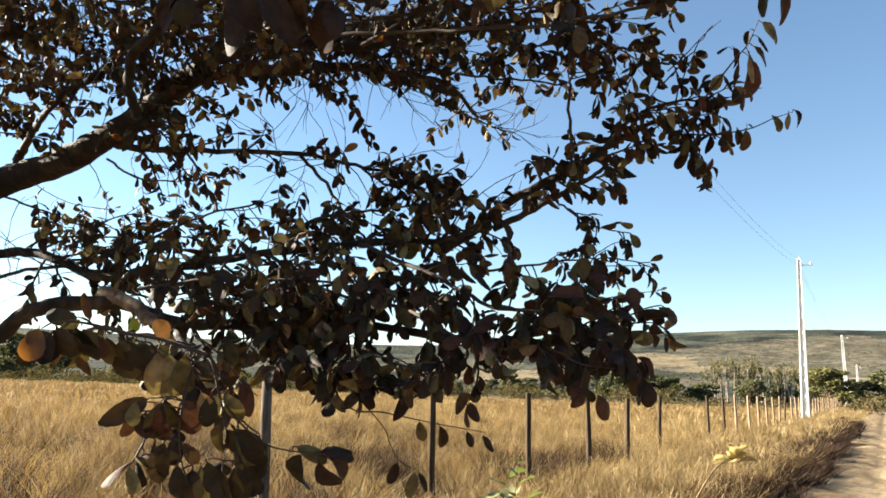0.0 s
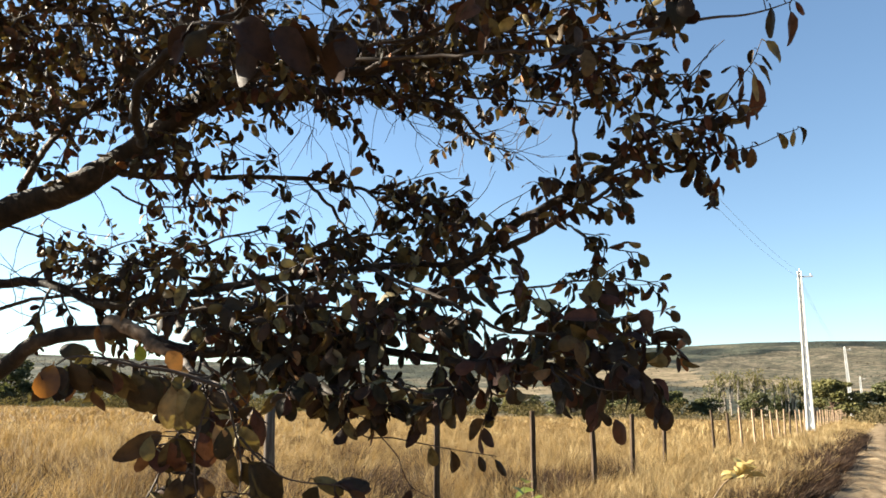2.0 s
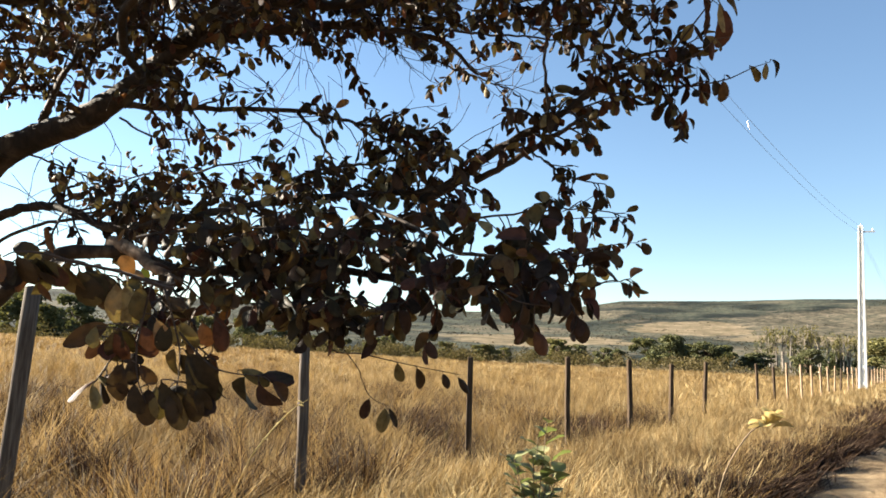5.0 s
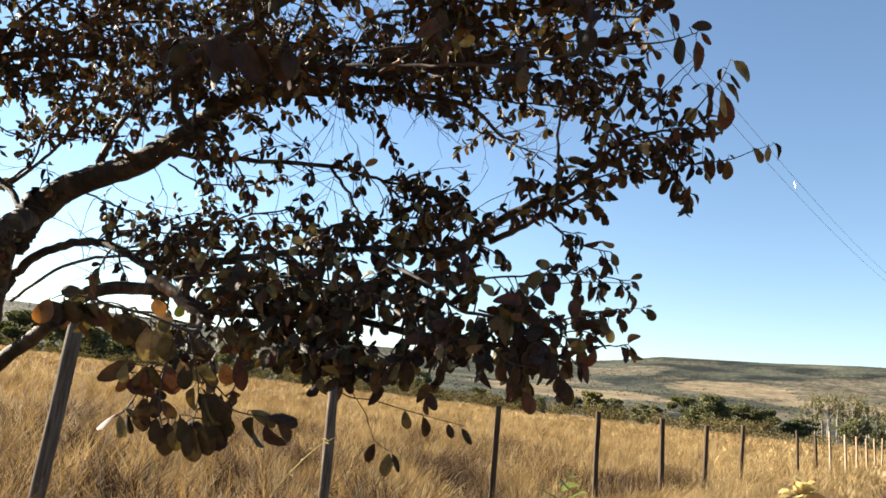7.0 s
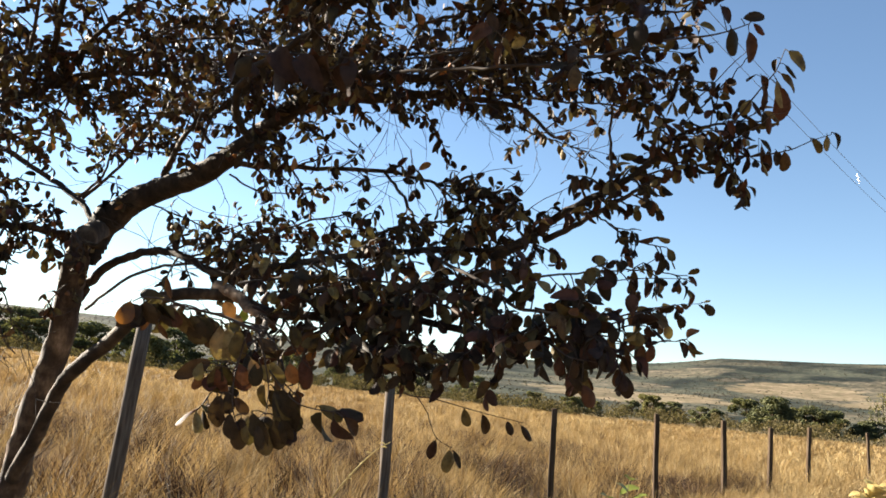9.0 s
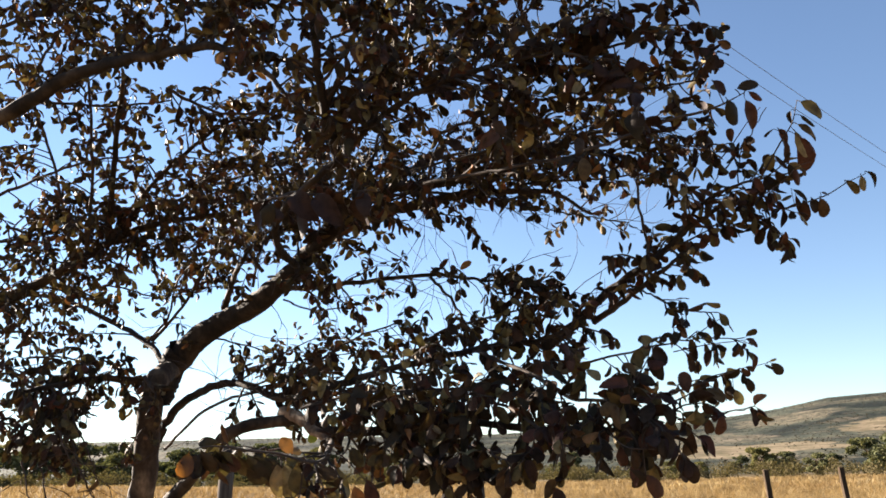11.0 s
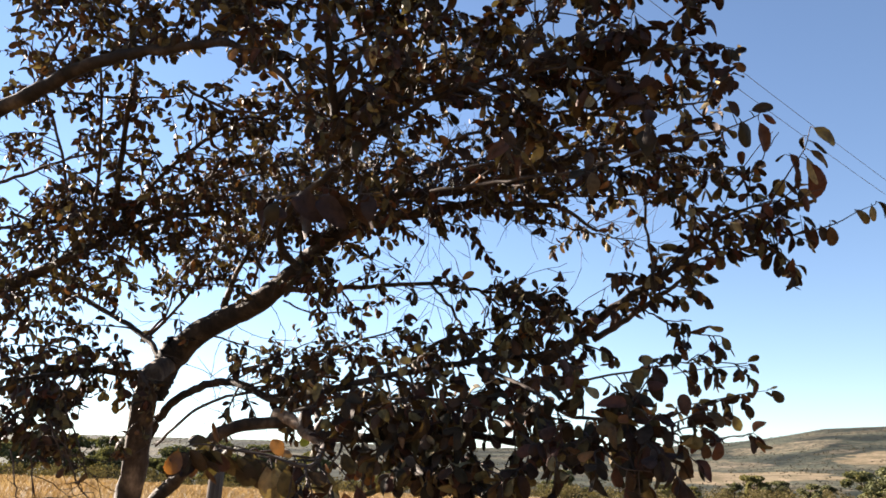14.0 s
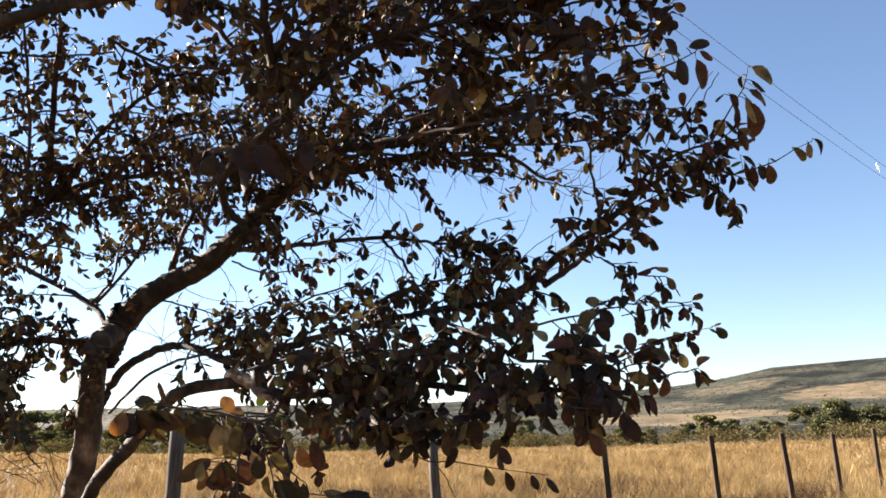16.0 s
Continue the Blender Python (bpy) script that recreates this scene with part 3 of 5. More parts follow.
def savanna_tree(name, height, spread, seed, material=CROWN):
    r = np.random.default_rng(seed)
    root = new(name)
    pieces = [tube(spline([(0, 0, -0.3), (0.05, 0, height * 0.2), (0.12, 0.08, height * 0.45), (0.1, 0.1, height * 0.7)], 8), np.linspace(0.13, 0.05, 8) * height / 5, 7, 0.15)]
    cs, rs = [], []
    for k in range(15):
        a, h = r.random() * 6.283, 0.16 + 0.74 * r.random() ** 0.8
        reach = spread * (0.25 + 0.75 * r.random()) * (1.15 - 0.55 * h)
        c = np.array([math.cos(a) * reach, math.sin(a) * reach, height * h])
        pieces.append(tube(spline([(0.1, 0.05, height * (0.15 + 0.3 * r.random())), c * [0.5, 0.5, 0.8], c], 5), np.linspace(0.06, 0.015, 5) * height / 5, 5))
        cs.append(c)
        rs.append(height * (0.08 + 0.13 * r.random()))
    cs.append(np.array([0.1, 0.1, height * 0.86]))
    rs.append(height * 0.15)
    v, f = join(pieces)
    link("trunk", raw_mesh("trunk", v, f), BARK, root)
    v, f = clumps(cs, rs, 620 / (height * height) * 16, 0.035 * height)
    link("crown", raw_mesh("crown", v, f, False), material, root)
    return root


def gum_tree(name, height, seed):
    r = np.random.default_rng(seed)
    root = new(name)
    pieces, cs, rs = [], [], []
    for k in range(5):
        ox, oy = r.normal(0, 0.8, 2)
        top = np.array([ox + r.normal(0, 0.5), oy + r.normal(0, 0.5), height * (0.8 + 0.2 * r.random())])
        pieces.append(tube(spline([(ox, oy, -0.3), (ox, oy, height * 0.4), top], 7), np.linspace(0.16, 0.05, 7), 6))
        for q in range(7):
            c = top * [1, 1, 0] + [r.normal(0, 0.55), r.normal(0, 0.55), top[2] * (0.52 + 0.48 * r.random() ** 0.75)]
            pieces.append(tube(spline([(ox, oy, c[2] * 0.8), c], 3), np.linspace(0.05, 0.015, 3), 4))
            cs.append(c)
            rs.append(0.34 + 0.34 * r.random())
    v, f = join(pieces)
    link("trunk", raw_mesh("trunk", v, f), PALE_TRUNK, root)
    v, f = clumps(cs, rs, 70, 0.17, 1.2)
    link("crown", raw_mesh("crown", v, f, False), GUM, root)
    return root


def polar(az, r):
    a = math.radians(az)
    x, y = EYE_X - r * math.sin(a), EYE_Y + r * math.cos(a)
    return x, y, float(land_height(x, y))


kinds = [savanna_tree("savanna_tree", 5.0, 2.3, s) for s in (1, 2, 3, 4)]
for k in kinds:
    tagged(k, "dark green rounded savanna tree at the field's far edge", "tree", "trees at the field's edge")
spots = [(74, 118, 1.5), (71.5, 108, 1.3), (77, 122, 1.4), (68, 125, 1.5), (64.5, 112, 1.35), (61.5, 120, 1.4), (58, 118, 1.2), (54, 110, 0.9), (50, 115, 1.0),
         (47, 112, 0.9), (43, 118, 1.0), (34.5, 98, 0.45), (31.5, 88, 0.5), (30, 104, 0.4), (27.2, 112, 0.6), (25.8, 116, 0.8), (24.4, 118, 0.72), (22.4, 92, 0.5), (21.4, 118, 0.6),
         (19.0, 126, 1.0), (17.6, 120, 1.15), (16.2, 128, 1.05), (15, 118, 0.95), (13.6, 124, 0.9), (6.6, 150, 1.2), (4.1, 140, 1.2), (3.0, 132, 1.35), (1.9, 150, 1.3), (-0.6, 135, 1.5), (-2.2, 120, 1.5),
         (3.4, 96, 0.95), (80, 115, 1.3), (84, 118, 1.4), (39, 116, 0.9), (0.7, 170, 1.1)]
for k in range(46):
    a = -5 + 95 * rnd.random()
    spots.append((a, rnd.uniform(96, 175), rnd.uniform(0.3, 0.5) if 20 < a < 36 else rnd.uniform(0.4, 0.8) * (1.5 if a > 55 else 1.0)))
for i, (a, r, s) in enumerate(spots):
    m = pose(*polar(a, r), 0, 0, 77 * i % 360) @ Matrix.Diagonal((s * rnd.uniform(0.9, 1.5), s * rnd.uniform(0.9, 1.5), s * rnd.uniform(0.8, 1.0), 1))
    src = kinds[i % 4]
    if i < 4:
        src.matrix_basis = m
    else:
        ob = copy_thing(src, m)
        ob.matrix_basis = m
gums = [gum_tree("grove_tree", 9.0, s) for s in (21, 22, 23)]
for k in gums:
    tagged(k, "slender pale-trunked tree with thin yellowish green crown", "tree", "trees of the grove")
gspots = [(10.9, 138, 0.90), (10.3, 142, 0.99), (9.7, 136, 0.96), (9.1, 145, 1.01), (8.4, 138, 0.99), (7.8, 142, 0.94), (6.7, 150, 0.94), (6.2, 146, 0.96), (5.6, 150, 0.99), (4.9, 145, 0.92), (4.3, 150, 0.87)]
for i, (a, r, s) in enumerate(gspots):
    m = pose(*polar(a, r), 0, 0, 61 * i % 360) @ Matrix.Diagonal((s, s, s, 1))
    if i < 3:
        gums[i].matrix_basis = m
    else:
        copy_thing(gums[i % 3], m).matrix_basis = m


def build_scrub():
    cs, rs = [], []
    for k in range(1100):
        a = -6 + 100 * nrng.random()
        r = 82 + 90 * nrng.random() ** 1.4
        x, y, z = polar(a, r)
        s = (0.4 + 1.1 * nrng.random() ** 2) * (0.6 if 4.5 < a < 13 else 1.0)
        for q in range(3):
            cs.append((x + nrng.normal(0, s * 0.6), y + nrng.normal(0, s * 0.6), z + s * 0.7))
            rs.append(s * (0.6 + 0.4 * nrng.random()))
    v, f = clumps(cs, rs, 80, 0.125, 0.8)
    tagged(link("scrub", raw_mesh("scrub", v, f, False), SCRUB), "low mixed green and brown scrub beyond the field", "shrubs", kind="stuff")


build_scrub()


def build_hill_bushes():
    n = 32000
    a, r = -8 + 100 * nrng.random(n), 180 + 1700 * nrng.random(n) ** 0.8
    x, y = EYE_X - r * np.sin(np.radians(a)), EYE_Y + r * np.cos(np.radians(a))
    wild = np.sin(x * 0.011 + 2 * np.sin(y * 0.004)) * np.sin(y * 0.009 + 1.5 * np.sin(x * 0.006)) + 0.45 * nrng.normal(size=n)
    keep = wild > -0.25
    for c in CLEARINGS:
        inside = np.hypot((a - c[0]) * 0.0175 * r / c[2], (r - c[1]) / c[3]) < 0.85
        keep &= ~(inside & (nrng.random(n) < (0.8 if c[4] else 0.5)))
    x, y = x[keep], y[keep]
    n, k = len(x), 6
    s = 0.6 + 1.2 * nrng.random(n) ** 2
    p = np.stack([x, y, land_height(x, y) + s * 0.45], -1)[:, None] + nrng.normal(size=(n, k, 3)) * s[:, None, None] * [0.5, 0.5, 0.3]
    u = nrng.normal(size=(n, k, 3))
    u /= np.linalg.norm(u, axis=2)[..., None]
    w = np.cross(u, nrng.normal(size=(n, k, 3)))
    w /= np.linalg.norm(w, axis=2)[..., None]
    q = s[:, None, None] * 0.5
    v = np.stack([p - u * q, p + w * q * 0.8, p + u * q, p - w * q * 0.8], 2).reshape(-1, 3)
    tagged(link("hill_bushes", raw_mesh("hill_bushes", v, np.arange(len(v)).reshape(-1, 4), False), DARK_SCRUB), "scattered dark bushes over the distant slopes", "shrubs", kind="stuff")


build_hill_bushes()

# ---- the tree by the road ----
tree = new("roadside_tree")
tree.matrix_world = pose(2.14, -1.56, 0.0)
tagged(tree, "small crooked roadside tree with drooping leathery dark green and brown leaves", "tree")
TREE_AT = tree.matrix_world.translation.copy()
leaf_list, twig_pieces = [], []


def unit(v):
    return v / (np.linalg.norm(v) + 1e-9)


def hang_leaf(p, out, big):
    """One leaf at p: its axis leaves the twig and droops."""
    axis = unit(unit(out) * 0.75 + np.array([0, 0, (-0.05, -0.2, -0.2)[big] - 0.7 * nrng.random()]) + nrng.normal(0, 0.38, 3))
    up = unit(np.array([0, 0, 1.0]) + nrng.normal(0, 0.85, 3) + out * 0.3)
    side = unit(np.cross(axis, up))
    size = (0.026 + 0.012 * nrng.random()) * (0.88, 1.0, 1.02)[big]
    leaf_list.append((p, axis, side * (0.86, 1.0, 1.0)[big], np.cross(side, axis), size, int(nrng.integers(0, 6))))


def leafy_twig(p, d, length, r0, big, bare=0.25):
    n = 6
    length *= 0.8
    line = [np.array(p)]
    for k in range(n):
        d = unit(d + nrng.normal(0, 0.14, 3) + np.array([0, 0, -0.05]))
        line.append(line[-1] + d * length / n)
    line = np.array(line)
    twig_pieces.append(tube(line, np.linspace(r0, 0.0009, n + 1), 5))
    count = max(2, int(length * (1 - bare) / (0.0103, 0.0124, 0.015)[big] * np.interp(p[0], (2.3, 2.8, 3.2, 3.6), (0.9, 0.96, 1.03, 1.2))))
    s = nrng.random() * 6.28
    for k in range(count):
        u = bare + (1 - bare) * ((k + 0.5) / count) ** 0.8
        q = min(int(u * n), n - 1)
        c = line[q] + (line[q + 1] - line[q]) * (u * n - q)
        t = unit(line[q + 1] - line[q])
        s += 2.4
        a = unit(np.cross(t, [0.2, 0.1, 1]))
        b = np.cross(t, a)
        hang_leaf(c, unit(a * math.cos(s) + b * math.sin(s) + t * 0.5), big)
    hang_leaf(line[-1], d, big)


def bough(name, points, r0, r1, n=0, l=(0.1, 0.25), u0=0.0, up=0.1, big=0, bare=0):
    k = max(8, 5 * len(points))
    line = spline(points, k)
    wob = nrng.normal(0, 0.0016, line.shape)
    wob[0] = wob[-1] = 0
    line = line + wob
    radii = np.interp(np.linspace(0, 1, k), [0, 1], [r0, r1])
    if r0 > 0.008:
        v, f = tube(line, radii, 10 if r0 > 0.015 else 7, 0.2)
        ob = link(name, raw_mesh(name, v - np.array(TREE_AT), f), {"trunk": BARK, "sunlit_stub": SUNLIT_BARK}.get(name, SHADED_LIMB_BARK), tree, "pale stub with sunlight put into its colour" if name == "sunlit_stub" else "")
    else:
        twig_pieces.append(tube(line, radii, 6))
    for i in range(n):
        u = u0 + (1 - u0) * ((i + nrng.random()) / n)
        q = min(int(u * (k - 1)), k - 2)
        p = line[q] + (line[q + 1] - line[q]) * (u * (k - 1) - q)
        t = unit(line[q + 1] - line[q])
        perp = unit(np.cross(t, nrng.normal(size=3)))
        d = unit(t * 0.55 + perp * 0.8 + np.array([0, 0, up]))
        leafy_twig(p, d, (l[0] + (l[1] - l[0]) * nrng.random()) * (1.0 - 0.5 * u * u), max(0.0016, min(0.004, radii[q] * 0.5)), big)
    for i in range(bare):
        q = int(nrng.integers(k // 4, k - 1))
        d = unit(unit(line[q + 1] - line[q]) * 0.6 + nrng.normal(0, 0.6, 3))
        w = [line[q]]
        for j in range(7):
            d = unit(d + nrng.normal(0, 0.22, 3))
            w.append(w[-1] + d * (0.02 + 0.03 * nrng.random()))
        twig_pieces.append(tube(w, np.linspace(0.0014, 0.0006, 8), 4))
        for j in (3, 5):
            e = unit(d + nrng.normal(0, 0.7, 3))
            twig_pieces.append(tube([w[j], w[j] + e * 0.04, w[j] + e * 0.09 + nrng.normal(0, 0.015, 3)], (0.001, 0.0008, 0.0005), 4))
    if n:
        hang_leaf(line[-1], unit(line[-1] - line[-2]), big)
        hang_leaf(line[-1], unit(line[-1] - line[-2] + nrng.normal(0, 0.5, 3)), big)


bough("trunk", [(2.14, -1.56, 0.00), (2.28, -1.55, 1.00), (2.35, -1.55, 1.29), (2.41, -1.54, 1.50), (2.44, -1.55, 1.68), (2.48, -1.55, 1.82), (2.33, -1.45, 1.89)], 0.0430, 0.0340, n=0)
bough("limb", [(2.35, -1.57, 1.11), (2.50, -1.57, 1.31), (2.60, -1.57, 1.42), (2.79, -1.55, 1.53), (2.90, -1.54, 1.60), (2.99, -1.52, 1.65), (3.07, -1.39, 1.67)], 0.0210, 0.0150, n=0)
bough("limb", [(2.31, -1.45, 1.87), (2.40, -1.41, 1.97), (2.55, -1.36, 2.03), (2.73, -1.34, 2.06), (2.91, -1.33, 2.12), (3.07, -1.34, 2.16), (3.18, -1.33, 2.21)], 0.0448, 0.0234, n=6, bare=16)
bough("limb", [(3.18, -1.32, 2.20), (3.25, -1.26, 2.22), (3.34, -1.17, 2.24), (3.42, -1.10, 2.26), (3.51, -1.01, 2.26), (3.56, -0.88, 2.27), (3.54, -0.67, 2.26)], 0.0171, 0.0043, bare=12, n=13, l=(0.15, 0.35), u0=0.1, up=0.25)
bough("limb", [(3.23, -1.35, 2.21), (3.37, -1.29, 2.25), (3.52, -1.21, 2.24), (3.68, -1.13, 2.27), (3.86, -1.10, 2.27), (4.02, -1.07, 2.24)], 0.0152, 0.0031, bare=14, n=25, l=(0.15, 0.4), u0=0.05, up=0.2)
bough("branch", [(3.71, -1.48, 2.10), (3.91, -1.48, 2.06), (4.10, -1.49, 2.02), (4.27, -1.53, 1.99)], 0.0034, 0.0022, n=5, l=(0.1, 0.2), u0=0.1, up=0.1, big=1)
bough("limb", [(2.97, -1.335, 2.13), (3.13, -1.45, 2.07), (3.29, -1.58, 2.05), (3.38, -1.64, 2.075), (3.49, -1.65, 2.105), (3.60, -1.62, 2.16), (3.70, -1.61, 2.20), (3.80, -1.57, 2.24), (3.89, -1.52, 2.26), (3.96, -1.46, 2.29), (4.05, -1.40, 2.35), (4.14, -1.34, 2.42), (4.20, -1.31, 2.48)], 0.0108, 0.0030, bare=20, n=60, l=(0.12, 0.38), u0=0.4, up=0.2)
bough("limb", [(3.58, -1.60, 2.15), (3.63, -1.66, 2.20), (3.68, -1.72, 2.27), (3.71, -1.75, 2.35), (3.73, -1.79, 2.48), (3.75, -1.84, 2.62)], 0.0118, 0.0049, n=31, l=(0.12, 0.3), u0=0.1, up=0.2)
bough("limb", [(3.59, -1.53, 2.27), (3.61, -1.49, 2.39), (3.63, -1.45, 2.51), (3.70, -1.42, 2.61), (3.75, -1.38, 2.78)], 0.0087, 0.0041, n=37, l=(0.12, 0.35), u0=0.0, up=0.15)
bough("branch", [(3.86, -1.49, 2.29), (3.90, -1.42, 2.38), (3.95, -1.34, 2.49), (4.03, -1.30, 2.58)], 0.0045, 0.0024, n=25, l=(0.12, 0.32), u0=0.0, up=0.1)
bough("branch", [(3.95, -1.45, 2.31), (4.06, -1.39, 2.28), (4.17, -1.37, 2.25), (4.24, -1.35, 2.27)], 0.0039, 0.0015, n=20, l=(0.1, 0.25), u0=0.0, up=0.1)
bough("branch", [(3.59, -1.27, 2.20), (3.82, -1.28, 2.25), (3.99, -1.26, 2.26), (4.13, -1.22, 2.23), (4.19, -1.19, 2.23)], 0.0054, 0.0016, n=22, l=(0.1, 0.28), u0=0.0, up=0.1)
bough("limb", [(0.67, -2.01, 0.10), (0.99, -2.13, 0.70), (1.20, -2.24, 1.26), (1.48, -2.31, 1.69), (1.74, -2.32, 1.95), (2.00, -2.33, 2.22), (2.27, -2.27, 2.38), (2.56, -2.16, 2.45), (2.77, -2.07, 2.49), (2.92, -2.01, 2.52), (3.08, -1.94, 2.52), (3.21, -1.88, 2.50), (3.35, -1.81, 2.48), (3.44, -1.75, 2.42), (3.48, -1.69, 2.35), (3.55, -1.64, 2.25)], 0.0380, 0.0028, bare=14, n=34, l=(0.12, 0.3), u0=0.55, up=1.1)
bough("limb", [(2.29, -1.46, 1.91), (2.14, -1.47, 2.01), (1.91, -1.54, 2.12), (1.70, -1.66, 2.23), (1.44, -1.80, 2.29)], 0.0113, 0.0079, n=8, l=(0.15, 0.3), u0=0.2, up=0.0)
bough("limb", [(1.77, -2.32, 2.00), (1.85, -2.10, 2.06), (1.98, -1.92, 2.12), (2.19, -1.82, 2.19), (2.34, -1.75, 2.24), (2.44, -1.67, 2.30), (2.60, -1.60, 2.31), (2.77, -1.49, 2.31)], 0.0262, 0.0060, bare=16, n=46, l=(0.15, 0.4), u0=0.28, up=0.1)
bough("branch", [(2.41, -1.69, 2.27), (2.62, -1.68, 2.39), (2.85, -1.64, 2.46), (2.94, -1.57, 2.53), (3.01, -1.50, 2.53)], 0.0081, 0.0033, n=40, l=(0.12, 0.3), u0=0.0, up=0.1)
bough("branch", [(2.45, -1.73, 2.27), (2.65, -1.79, 2.35), (2.81, -1.84, 2.47), (3.00, -1.89, 2.54)], 0.0105, 0.0058, n=6, l=(0.1, 0.2), u0=0.3, up=0.2)
bough("branch", [(2.45, -1.79, 2.22), (2.62, -1.84, 2.39), (2.77, -1.91, 2.56), (2.92, -1.98, 2.70)], 0.0060, 0.0030, n=18, l=(0.12, 0.25), u0=0.0, up=0.2)
bough("branch", [(2.30, -1.79, 2.22), (2.33, -1.86, 2.44), (2.35, -1.94, 2.64), (2.35, -2.04, 2.85)], 0.0063, 0.0036, n=20, l=(0.12, 0.3), u0=0.0, up=0.1)
bough("branch", [(2.41, -1.31, 2.10), (2.52, -1.34, 2.15), (2.71, -1.41, 2.16), (2.91, -1.45, 2.20)], 0.0127, 0.0049, n=5, l=(0.1, 0.2), u0=0.5, up=0.1)
bough("branch", [(2.16, -1.46, 2.01), (2.22, -1.38, 2.14), (2.30, -1.35, 2.26), (2.38, -1.32, 2.37)], 0.0069, 0.0030, n=18, l=(0.1, 0.25), u0=0.3, up=0.0)
bough("branch", [(2.31, -1.46, 1.81), (2.31, -1.53, 1.84), (2.38, -1.67, 1.84), (2.47, -1.79, 1.81), (2.54, -1.93, 1.77)], 0.0120, 0.0059, n=26, l=(0.12, 0.25), u0=0.35, up=-0.5, big=1)
bough("branch", [(2.49, -1.77, 1.81), (2.57, -1.81, 1.72), (2.62, -1.78, 1.63), (2.62, -1.74, 1.54)], 0.0040, 0.0015, n=3, l=(0.08, 0.14), u0=0.0, up=-0.3)
bough("branch", [(2.82, -1.34, 2.09), (2.91, -1.31, 2.07), (3.01, -1.27, 2.06), (3.14, -1.20, 2.06), (3.30, -1.13, 2.05), (3.46, -1.09, 2.01), (3.55, -1.06, 1.98)], 0.0103, 0.0029, bare=14, n=20, l=(0.08, 0.2), u0=0.12, up=0.0)
bough("branch", [(3.30, -1.12, 2.05), (3.40, -1.13, 1.96), (3.48, -1.15, 1.87), (3.57, -1.18, 1.80)], 0.0047, 0.0026, n=4, l=(0.08, 0.15), u0=0.3, up=0.0)
bough("branch", [(3.46, -1.09, 2.01), (3.55, -1.09, 1.95), (3.64, -1.11, 1.95), (3.69, -1.06, 1.97)], 0.0037, 0.0020, n=15, l=(0.06, 0.14), u0=0.0, up=-0.1)
bough("limb", [(2.33, -1.48, 1.64), (2.36, -1.45, 1.73), (2.46, -1.42, 1.79), (2.63, -1.40, 1.81), (2.78, -1.39, 1.79), (2.93, -1.36, 1.74), (3.14, -1.33, 1.75), (3.40, -1.31, 1.77), (3.59, -1.23, 1.79), (3.73, -1.16, 1.80), (3.79, -1.08, 1.84)], 0.0152, 0.0051, bare=18, n=66, l=(0.12, 0.28), u0=0.35, up=0.15)
bough("branch", [(2.28, -1.43, 1.63), (2.50, -1.42, 1.72), (2.68, -1.40, 1.76), (2.86, -1.37, 1.77), (3.05, -1.35, 1.81), (3.19, -1.30, 1.87), (3.24, -1.19, 1.92)], 0.0055, 0.0023, bare=6, n=13, l=(0.08, 0.2), u0=0.5, up=0.1)
bough("limb", [(3.07, -1.39, 1.67), (3.20, -1.36, 1.63), (3.39, -1.36, 1.62), (3.47, -1.35, 1.62), (3.65, -1.32, 1.62), (3.89, -1.35, 1.59), (4.04, -1.38, 1.58), (4.14, -1.40, 1.59)], 0.0145, 0.0034, n=50, l=(0.1, 0.24), u0=0.15, up=0.1, big=1)
bough("limb", [(2.31, -1.47, 1.77), (2.32, -1.46, 1.84), (2.33, -1.45, 1.90), (2.37, -1.43, 1.95)], 0.0367, 0.0504, n=0)
bough("sunlit_stub", [(3.03, -1.41, 1.69), (3.11, -1.41, 1.67), (3.21, -1.42, 1.63), (3.31, -1.42, 1.59)], 0.0176, 0.0097, n=0)
bough("branch", [(3.31, -1.44, 1.60), (3.61, -1.65, 1.54), (3.73, -1.74, 1.51)], 0.0075, 0.0030, n=2, l=(0.05, 0.08), u0=0.4, up=-0.1, big=1)
bough("branch", [(2.24, -1.37, 2.17), (2.26, -1.28, 2.36), (2.26, -1.20, 2.54), (2.39, -1.14, 2.65)], 0.0065, 0.0027, n=30, l=(0.12, 0.28), u0=0.0, up=0.1)
bough("branch", [(2.18, -1.36, 2.52), (2.33, -1.28, 2.56), (2.51, -1.17, 2.53), (2.71, -1.15, 2.44)], 0.0060, 0.0025, n=30, l=(0.12, 0.28), u0=0.0, up=0.1)
bough("branch", [(2.46, -1.23, 2.18), (2.51, -1.23, 2.31), (2.60, -1.20, 2.41), (2.71, -1.17, 2.55)], 0.0057, 0.0025, n=28, l=(0.1, 0.22), u0=0.1, up=0.1)
bough("branch", [(2.83, -1.15, 2.26), (2.82, -1.08, 2.43), (2.94, -1.03, 2.53), (3.08, -0.95, 2.58)], 0.0054, 0.0025, n=26, l=(0.1, 0.22), u0=0.1, up=0.1)
bough("branch", [(3.42, -1.06, 2.37), (3.59, -1.01, 2.36), (3.73, -0.98, 2.33), (3.83, -0.96, 2.28), (3.97, -0.94, 2.29)], 0.0042, 0.0019, n=20, l=(0.1, 0.24), u0=0.0, up=0.1)
bough("branch", [(3.43, -0.92, 2.33), (3.55, -0.84, 2.32), (3.68, -0.76, 2.31), (3.82, -0.73, 2.28)], 0.0044, 0.0022, n=17, l=(0.08, 0.18), u0=0.0, up=0.1)
bough("branch", [(2.63, -1.62, 2.28), (2.76, -1.60, 2.35), (2.88, -1.57, 2.39), (2.96, -1.49, 2.41)], 0.0060, 0.0025, n=26, l=(0.12, 0.28), u0=0.0, up=0.1)
